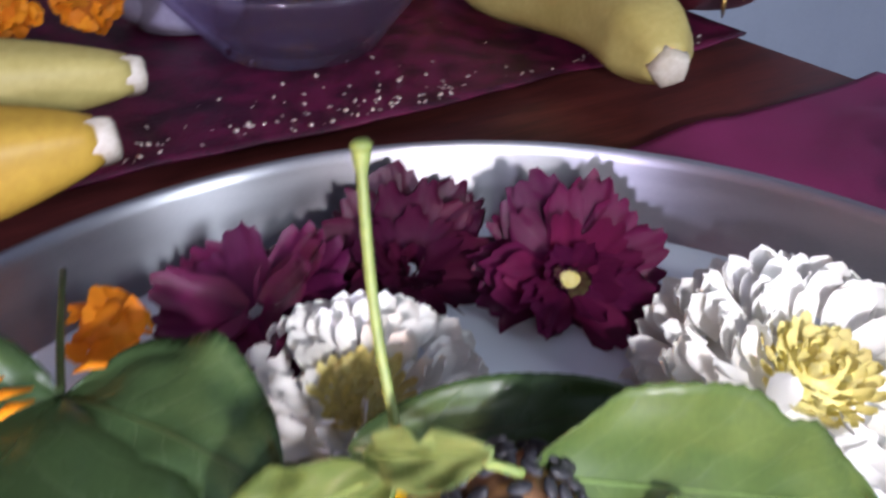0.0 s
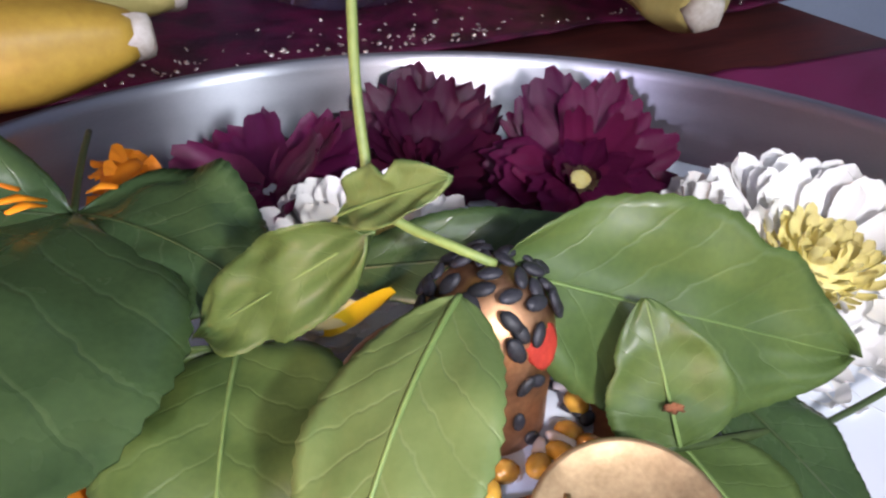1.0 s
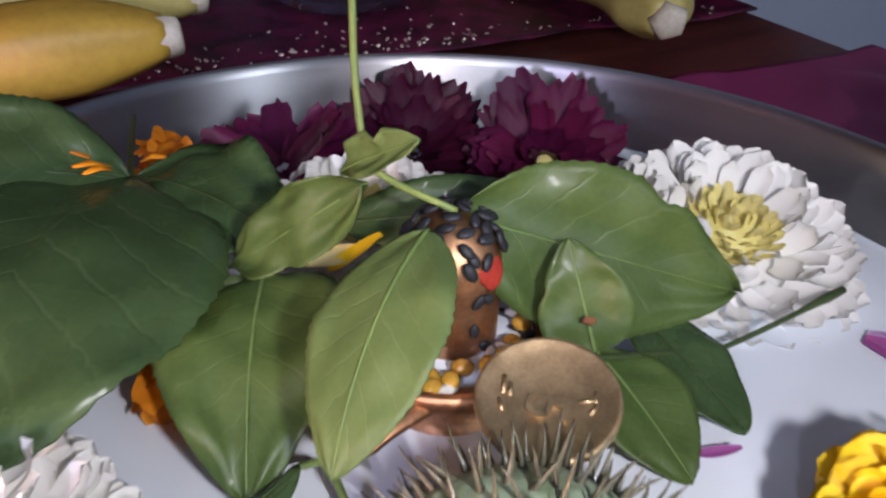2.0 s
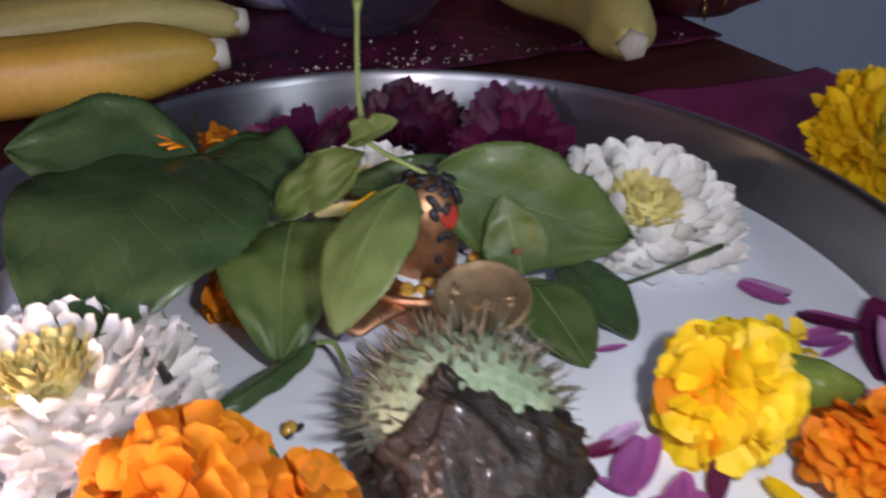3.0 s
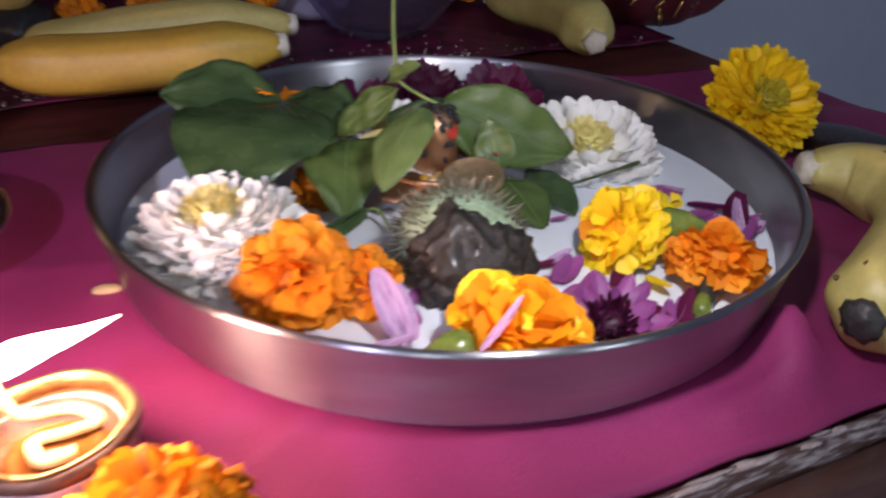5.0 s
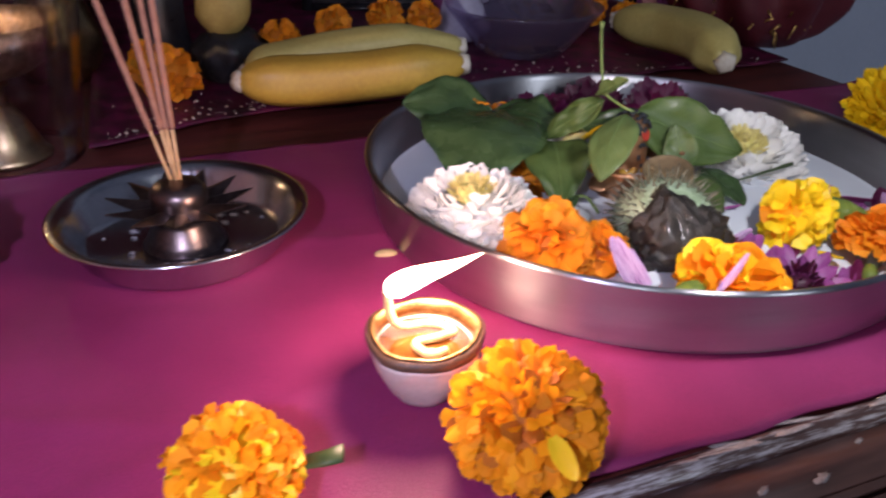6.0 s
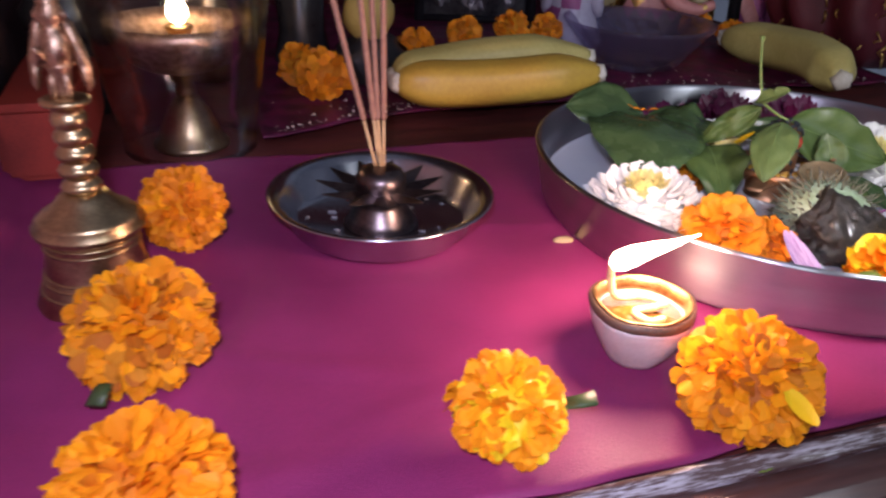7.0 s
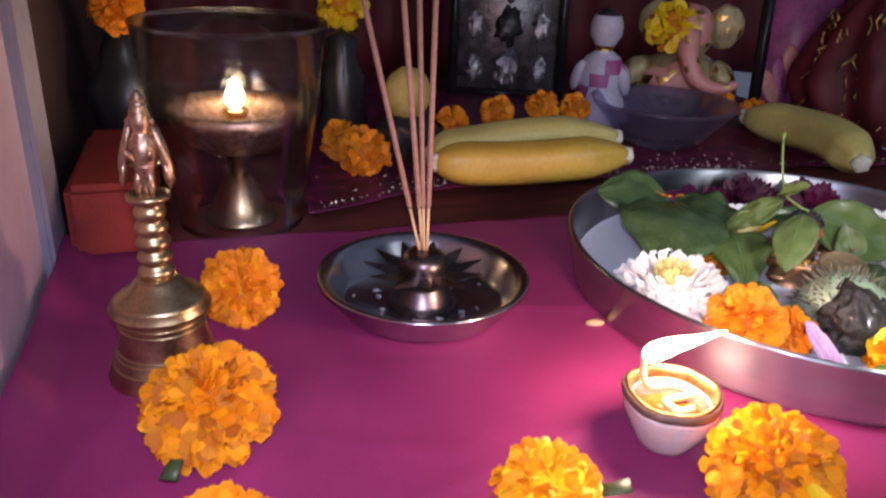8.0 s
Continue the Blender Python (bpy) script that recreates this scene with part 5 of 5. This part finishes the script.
for s in (-1, 1):
    fig = join(fig, blob(0.0036, 0.25, 3, 3, (0.62, 0.8, 3.4)), pose(s * 0.0072, 0.0015, 0.0165, 0, s * -14, 0))
    fig = join(fig, blob(0.0026, 0.25, 3, 3, (0.6, 0.8, 2.0)), pose(s * 0.0086, 0.0005, 0.0075, 0, s * -6, 0))
    fig = join(fig, blob(0.0019, 0.1, 2, 2, (0.8, 1, 2.6)), pose(s * 0.0034, -0.0046, 0.0160, 35, s * 24, 0))
    fig = join(fig, blob(0.0021, 0.1, 2, 2, (0.9, 1, 2.6)), pose(s * 0.0024, -0.0018, 0.0045))
    fig = join(fig, blob(0.0016, 0.1, 2, 2, (0.8, 0.8, 1.2)), pose(s * 0.0044, 0.0, 0.0290))
for k in range(5):
    fig = join(fig, lathe([(0.0028, 0), (0.0048 - 0.0005 * k, 0.0005), (0.0028, 0.0012)], 18), pose(0, 0, 0.0290 + 0.0020 * k))
for k in range(3):
    fig = join(fig, lathe([(0.0030, 0), (0.0060 - 0.0004 * k, 0.0004), (0.0030, 0.0010)], 18), pose(0, 0, 0.0115 + 0.0042 * k))
part("finial", fig, BRASS_ROSE, bell, "rosy brass winged figure finial").matrix_basis = pose(0, 0, 0.0836, 0, 0, 20)

# brass lamp in its glass
lampx, lampy = -0.3180, 0.0470
lamp_thing = thing("brass_lamp", (lampx, lampy, -0.0030), "brass oil lamp with small flame inside glass", "oil lamp")
part("foot", lathe([(0, 0), (0.0215, 0), (0.0220, 0.0022), (0.0195, 0.0040), (0.0165, 0.0120), (0.0120, 0.0220), (0.0072, 0.0290), (0.0060, 0.0300), (0, 0.0300)], 48), BRASS, lamp_thing)
part("stem", lathe([(0, 0.0295), (0.0052, 0.0298), (0.0060, 0.0330), (0.0050, 0.0390), (0.0078, 0.0400), (0.0088, 0.0560), (0.0092, 0.0600), (0, 0.0610)], 40), BRASS, lamp_thing)
part("bowl", lathe([(0.0090, 0.0440), (0.0220, 0.0480), (0.0340, 0.0560), (0.0392, 0.0660), (0.0400, 0.0740), (0.0388, 0.0738), (0.0370, 0.0670), (0.0310, 0.0590), (0.0200, 0.0520), (0.0090, 0.0500)], 56), BRASS_ROSE, lamp_thing)
part("burner", lathe([(0, 0.0600), (0.0070, 0.0610), (0.0050, 0.0640), (0.0075, 0.0685), (0.0080, 0.0705), (0.0040, 0.0705), (0, 0.0700)], 32), FOIL, lamp_thing)
fl = part("flame", lathe([(0, 0.0705), (0.0034, 0.0725), (0.0058, 0.0765), (0.0056, 0.0800), (0.0036, 0.0845), (0.0014, 0.0885), (0, 0.0900)], 20), FLAME, lamp_thing, "small bright yellow flame")
fl.visible_shadow = False
chimney = thing("glass_chimney", (lampx, lampy, -0.0030), "flared clear glass shade round a brass lamp", "glass shade")
pane = part("shade", lathe([(0.0370, 0.0), (0.0380, 0.0), (0.0425, 0.030), (0.0500, 0.080), (0.0558, 0.1205), (0.0550, 0.1205), (0.0490, 0.080), (0.0415, 0.030), (0.0370, 0.0)], 64), GLASS, chimney)
pane.visible_shadow = False
ring = part("rim", lathe([(0.0549, 0.1207), (0.0559, 0.1207), (0.0566, 0.1222), (0.0562, 0.1235), (0.0554, 0.1235), (0.0549, 0.1207)], 64), GLASS, chimney)
ring.visible_shadow = False
part("foot_ring", lathe([(0.0352, 0.0), (0.0384, 0.0), (0.0386, 0.0018), (0.0374, 0.0028), (0.0352, 0.0020), (0.0352, 0.0)], 64), GLASS, chimney).visible_shadow = False


# ---- bananas ----
def banana(path, r, label, peel, dark_end="end", spots=(), ridges=0.045):
    p = smooth_path(path, 8)
    n = len(p) - 1
    base = thing("banana", p[0], label, "banana", "bananas")
    q = [c - p[0] for c in p]
    prof = []
    for k in range(n + 1):
        s = k / n
        prof.append(r * min(1, 0.42 + 0.58 * (s / 0.26) ** 0.8 if s < 0.26 else 1, math.sqrt(max(0.05, 1 - ((s - 0.80) / 0.215) ** 2)) if s > 0.80 else 1))
    part("peel", tube(q, prof, 30, 1.0, ridges), peel, base)
    d0, d1 = (q[0] - q[1]).normalized(), (q[-1] - q[-2]).normalized()
    part("stalk_end", tube([q[0] - d0 * 0.002, q[0] + d0 * 0.0015, q[0] + d0 * 0.004, q[0] + d0 * 0.0048], [r * 0.44, r * 0.43, r * 0.38, r * 0.25], 10, 1, 0.1), PEEL_END, base)
    part("blossom_end", blob(r * 0.40, 0.35, 2.5, 3, (1, 1, 0.7), r * 900), TIP if dark_end == "end" else PEEL_END, base).matrix_basis = facing(q[-1] + d1 * 0.0006, d1)
    for s, a, w, h in spots:
        k = int(s * n)
        d = (q[k + 1] - q[k - 1]).normalized()
        side = d.cross(Vector((0, 0, 1))).normalized()
        up = side.cross(d)
        out = side * math.cos(a) + up * math.sin(a)
        bm = blob(1, 0.5, 2.5, 2, (h, w, 0.0009), s * 9)
        m = Matrix((d.cross(out), d, out)).transposed().to_4x4()
        part("bruise", bm, BRUISE, base).matrix_basis = Matrix.Translation(q[k] + out * prof[k] * 0.985) @ m
    return base


banana([(-0.0905, 0.1780, 0.0320), (-0.1140, 0.1670, 0.0300), (-0.1470, 0.1500, 0.0270), (-0.1800, 0.1330, 0.0265), (-0.2110, 0.1150, 0.0290)], 0.0150, "ripe yellow banana with brown bruise on brocade", PEEL, "plain",
       [(0.76, -0.45, 0.006, 0.0028), (0.80, -0.62, 0.004, 0.002), (0.72, -0.25, 0.0022, 0.0014), (0.40, 0.35, 0.003, 0.001)])
banana([(-0.1020, 0.2300, 0.0300), (-0.1370, 0.2100, 0.0320), (-0.1720, 0.1880, 0.0300), (-0.2070, 0.1700, 0.0240), (-0.2280, 0.1600, 0.0200)], 0.0150, "second yellow banana behind the front one", PEEL_GREEN, "plain")
banana([(0.1620, 0.0955, 0.0200), (0.1800, 0.0960, 0.0195), (0.1945, 0.0800, 0.0185), (0.1930, 0.0550, 0.0175), (0.1780, 0.0270, 0.0170), (0.1595, -0.0010, 0.0165), (0.1505, -0.0115, 0.0165)], 0.0160, "yellow banana with black tip beside the plate", PEEL_GREEN, "end",
       [(0.45, 0.9, 0.007, 0.0012), (0.28, 1.2, 0.004, 0.001), (0.88, 1.1, 0.0016, 0.001), (0.78, 1.6, 0.0014, 0.001), (0.9, 0.4, 0.0012, 0.0009)])
banana([(0.0800, 0.2720, 0.0220), (0.0760, 0.2900, 0.0250), (0.0640, 0.3220, 0.0270), (0.0390, 0.3620, 0.0240), (0.0050, 0.3920, 0.0220)], 0.0175, "yellow banana with pale cut end behind plate", PEEL_GREEN, "plain")

# spoon behind the yellow flower
spoon = thing("steel_spoon", (0.1950, 0.1500, 0.0015), "dark shiny steel ladle lying on cloth", "spoon")
part("bowl", blob(0.022, 0.03, 1, 3, (1.35, 0.9, 0.32)), STEEL_DARK, spoon).matrix_basis = pose(0.006, 0.010, 0.007, 0, 0, -35)
part("handle", tube(smooth_path([(0.020, -0.006, 0.008), (0.040, -0.030, 0.010), (0.055, -0.060, 0.008)], 5), 0.0045, 10, 0.4), STEEL_DARK, spoon)

# ---- back of the shrine ----
bowl = tagged(part("glass_bowl", lathe([(0, 0.001), (0.030, 0.0), (0.034, 0.003), (0.046, 0.022), (0.058, 0.040), (0.060, 0.044), (0.058, 0.0445), (0.054, 0.040), (0.042, 0.022), (0.030, 0.006), (0, 0.005)], 64), GLASS_SMOKY), "violet tinted glass bowl on brocade", "bowl")
bowl.matrix_world = pose(-0.070, 0.338, 0.0035) @ Matrix.Diagonal((1.06, 1.06, 0.84, 1))


def picture(name, at, w, h, inner, label, tilt=-10, turn=17, border=0.010):
    base = thing(name, pose(*at) @ pose(0, 0, 0, tilt, 0, turn), label, "picture")
    for lo, hi in (((-w / 2, 0, 0), (-w / 2 + border, 0.012, h)), ((w / 2 - border, 0, 0), (w / 2, 0.012, h)), ((-w / 2 + border, 0, 0), (w / 2 - border, 0.012, border)), ((-w / 2 + border, 0, h - border), (w / 2 - border, 0.012, h))):
        part("frame_bar", box(lo, hi, 0.002), FRAME_BLACK, base)
    part("panel", box((-w / 2 + border, 0.005, border), (w / 2 - border, 0.010, h - border)), inner, base)
    return base


plaque = picture("silver_plaque", (-0.235, 0.450, 0.001), 0.125, 0.20, SILVER, "embossed silver devotional plaque in black frame")
for k in range(9):
    x, z = (-0.035, 0.0, 0.035)[k % 3], 0.03 + 0.045 * (k // 3)
    part("emboss", blob(0.013 if k % 3 == 1 else 0.009, 0.5, 2.5, 3, (1, 0.35, 1.5), k), SILVER if k != 4 else BLACK_STONE, plaque).location = (x, 0.005, z)
lotus = picture("lotus_picture", (0.055, 0.470, 0.001), 0.085, 0.17, PINK, "framed print of a pink lotus", turn=10)
for k in range(7):
    part("lotus_shape", blob(0.012, 0.1, 2, 2, (0.7, 0.12, 1.7)), PINK if k % 2 else PLASTER_PINK, lotus).matrix_basis = pose(-0.024 + 0.008 * k, 0.005, 0.035 + 0.012 * (k % 3), 0, (k - 3) * 9, 0)

fig = lathe([(0, 0), (0.020, 0), (0.022, 0.006), (0.019, 0.018), (0.015, 0.030), (0.017, 0.040), (0.013, 0.050), (0.006, 0.055), (0.0075, 0.059), (0.0115, 0.066), (0.0118, 0.073), (0.0095, 0.080), (0.004, 0.084), (0, 0.085)], 28)
for s in (-1, 1):
    fig = join(fig, blob(0.0065, 0.1, 2, 2, (0.8, 1, 2.1)), pose(s * 0.0165, -0.004, 0.036, 20, s * -14, 0))
    fig = join(fig, blob(0.010, 0.1, 2, 2, (1.2, 1.1, 0.7)), pose(s * 0.013, -0.008, 0.008))
def painted(ob, rules):
    """Paints faces of one mesh: each rule gives a material and a test on the face's middle."""
    for m, test in rules:
        ob.data.materials.append(m)
        k = len(ob.data.materials) - 1
        for f in ob.data.polygons:
            if test(f.center):
                f.material_index = k


statue = tagged(part("figurine", fig, PORCELAIN), "small pale lilac plaster seated figurine", "statue")
painted(statue, ((PINK, lambda c: abs(c.z - 0.036 - c.x * 0.9) < 0.006 and c.z > 0.020), (BLACK_STONE, lambda c: c.z > 0.0795 or (c.z > 0.060 and c.y > 0.003)), (GOLD, lambda c: 0.0545 < c.z < 0.0585)))
statue.matrix_world = pose(-0.130, 0.372, 0.004) @ Matrix.Scale(1.25, 4)
fig = blob(0.030, 0.12, 2, 3, (1.2, 0.9, 0.9))
fig = join(fig, blob(0.020, 0.1, 2, 3, (1, 0.9, 1.1)), pose(0.004, -0.004, 0.040))
for s in (-1, 1):
    fig = join(fig, blob(0.014, 0.1, 2, 3, (1, 0.3, 1.2)), pose(0.004 + s * 0.026, 0, 0.046))
    fig = join(fig, blob(0.011, 0.1, 2, 2, (1, 1, 1.6)), pose(s * 0.034, -0.010, 0.006, 0, s * -35, 0))
fig = tube(smooth_path([(0.004, -0.022, 0.042), (0.006, -0.030, 0.026), (0.014, -0.034, 0.010), (0.030, -0.034, 0.004), (0.044, -0.030, 0.008)], 5), [0.009 - 0.00028 * k for k in range(21)], 12, bm=fig)
elephant = tagged(part("elephant_statue", fig, PLASTER_IVORY), "gilded ivory elephant-headed plaster statue", "statue")
painted(elephant, ((PLASTER_PINK, lambda c: c.y < -0.020 and c.z > -0.004 or (c.z > 0.036 and abs(c.x - 0.004) < 0.016)), (GOLD, lambda c: noise.noise(c * 160) > 0.30)))
elephant.matrix_world = pose(-0.062, 0.462, 0.034) @ Matrix.Scale(1.25, 4)
stone = tagged(part("black_stone_idol", lathe([(0, 0), (0.022, 0), (0.024, 0.010), (0.018, 0.030), (0.020, 0.055), (0.012, 0.070), (0.013, 0.085), (0, 0.094)], 24, 0.2, 2), BLACK_STONE), "dark carved stone idol in shadow", "statue")
stone.location = (-0.335, 0.245, -0.003)

for k, (x, y, z, r, m, lab) in enumerate(((-0.275, 0.150, 0.018, 0.019, ORANGE, "orange marigold at the idol's foot"), (-0.345, 0.270, 0.105, 0.022, YELLOW, "yellow marigold garlanding the dark idol"), (-0.232, 0.228, 0.026, 0.015, ORANGE, "orange marigold behind bananas"),
                                          (-0.200, 0.250, 0.034, 0.014, ORANGE, "orange marigold behind bananas"), (-0.168, 0.278, 0.036, 0.014, ORANGE, "orange marigold behind bananas"), (-0.142, 0.296, 0.034, 0.013, ORANGE, "orange marigold behind bananas"),
                                          (-0.075, 0.440, 0.090, 0.024, YELLOW, "yellow marigold garlanding the statue"), (-0.020, 0.435, 0.022, 0.015, ORANGE, "orange marigold at the statue's foot"), (0.015, 0.425, 0.018, 0.015, ORANGE, "orange marigold beside a banana"), (-0.520, 0.180, 0.190, 0.024, ORANGE, "orange marigold hanging on the dark wall"), (-0.3050, 0.1750, 0.016, 0.016, ORANGE, "orange marigold beside the glass shade"))):
    marigold((x, y, z), (0.1, -0.7, 0.6), r, (m, AMBER_BROWN), lab, "marigolds in the shrine", 60, 60 + k, big=1.3, mix=0.15)
sweet = tagged(part("pale_sweet", blob(0.019, 0.06, 2, 3, (1, 0.9, 1.1)), SWEET), "pale yellow round offering behind incense", "sweet")
sweet.location = (-0.262, 0.205, 0.052)
pile = tagged(part("offering_base", blob(0.024, 0.25, 2, 3, (1.1, 1, 0.9)), BLACK_STONE), "dark rounded stone under the offering", "stone")
pile.location = (-0.262, 0.207, 0.018)
pot = tagged(part("dull_pot", lathe([(0, 0), (0.022, 0), (0.028, 0.012), (0.030, 0.030), (0.024, 0.050), (0.018, 0.058), (0.022, 0.066), (0.019, 0.066), (0, 0.060)], 32, 0.05), BRASS), "dull brass pot half hidden behind glass", "pot")
pot.location = (-0.385, 0.190, -0.003)

idol = tagged(part("dark_idol", lathe([(0, 0), (0.024, 0), (0.026, 0.012), (0.021, 0.020), (0.024, 0.050), (0.027, 0.066), (0.015, 0.080), (0.014, 0.092), (0.009, 0.104), (0, 0.108)], 28, 0.22, 6), BLACK_STONE), "dark blue-black stone idol by the cupboard side", "statue")
idol.location = T(-0.309, 0.300, -0.003)
marigold(T(-0.309, 0.290, 0.118), (0.35, -0.75, 0.35), 0.0185, (ORANGE, AMBER_BROWN), "orange marigold placed on a dark idol", "marigolds on the idols", 200, 61, mix=0.2)

# hanging cloths at the back
def drape(name, u0, u1, v, z0, z1, material, label, folds):
    bm = bmesh.new()
    rows = []
    for j in range(13):
        row = []
        for i in range(61):
            u, z = u0 + (u1 - u0) * i / 60, z0 + (z1 - z0) * j / 12
            row.append(bm.verts.new(T(u, v + 0.010 * math.sin(u * folds) + 0.006 * noise.noise(Vector((u * 20, z * 12, 1))), z)))
        rows.append(row)
    for a, b in zip(rows, rows[1:]):
        for i in range(60):
            bm.faces.new((a[i], a[i + 1], b[i + 1], b[i]))
    ob = part(name, bm, material)
    ob.modifiers.new("thickness", "SOLIDIFY").thickness = 0.0015
    return tagged(ob, label, "cloth")


drape("back_drape", -0.34, 0.475, 0.645, -0.003, 0.60, CRIMSON, "dark crimson cloth hanging behind the shrine", 90)
red = thing("red_bundle", (0.120, 0.445, 0.0), "crimson gold-trimmed cloth bundle at the shelf end", "cloth")
bm = blob(0.06, 0.0, 1, 5, (1, 1, 1))
for v in bm.verts:
    a = math.atan2(v.co.y, v.co.x)
    h = v.co.z / 0.06
    k = (1.12 - 0.45 * h) * (1 + 0.10 * math.sin(9 * a + 3 * h) + 0.10 * noise.noise(v.co * 40))
    v.co = Vector((v.co.x * k, v.co.y * k, 0.075 + v.co.z * 1.3))
part("folds", bm, CRIMSON, red)
for k in range(110):
    a, h = rng.uniform(2.6, 6.0), rng.uniform(0.02, 0.12)
    q = 0.066 - 0.16 * max(h - 0.06, 0)
    part("tassel", tube([(0, 0, 0), (rng.gauss(0, 0.003), rng.gauss(0, 0.003), -0.006), (rng.gauss(0, 0.005), rng.gauss(0, 0.005), -0.013)], [0.0013, 0.0010, 0.0005], 5), GOLD, red).matrix_basis = pose(q * math.cos(a), q * math.sin(a), h)

STAIN = mat("damp_satin", (0.125, 0.012, 0.050), (0.090, 0.009, 0.036), 0.5, 0, 60, 900, 0.2)
for x, y, r in ((-0.1835, -0.1240, 0.0026), (-0.1654, -0.1260, 0.0022), (-0.1689, -0.1416, 0.0040), (-0.1628, -0.1498, 0.0030), (-0.1640, -0.1435, 0.0022)):
    drop_mark = tagged(part("damp_stain", blob(r, 0.5, 1.5, 3, (1.2, 0.8, 0.04), r * 5000), STAIN), "small dark damp stain on the satin cloth", "stain", "damp stains on the cloth")
    drop_mark.location = (x, y, satin_wave(x * CU + y * SU, y * CU - x * SU) + 0.0002)
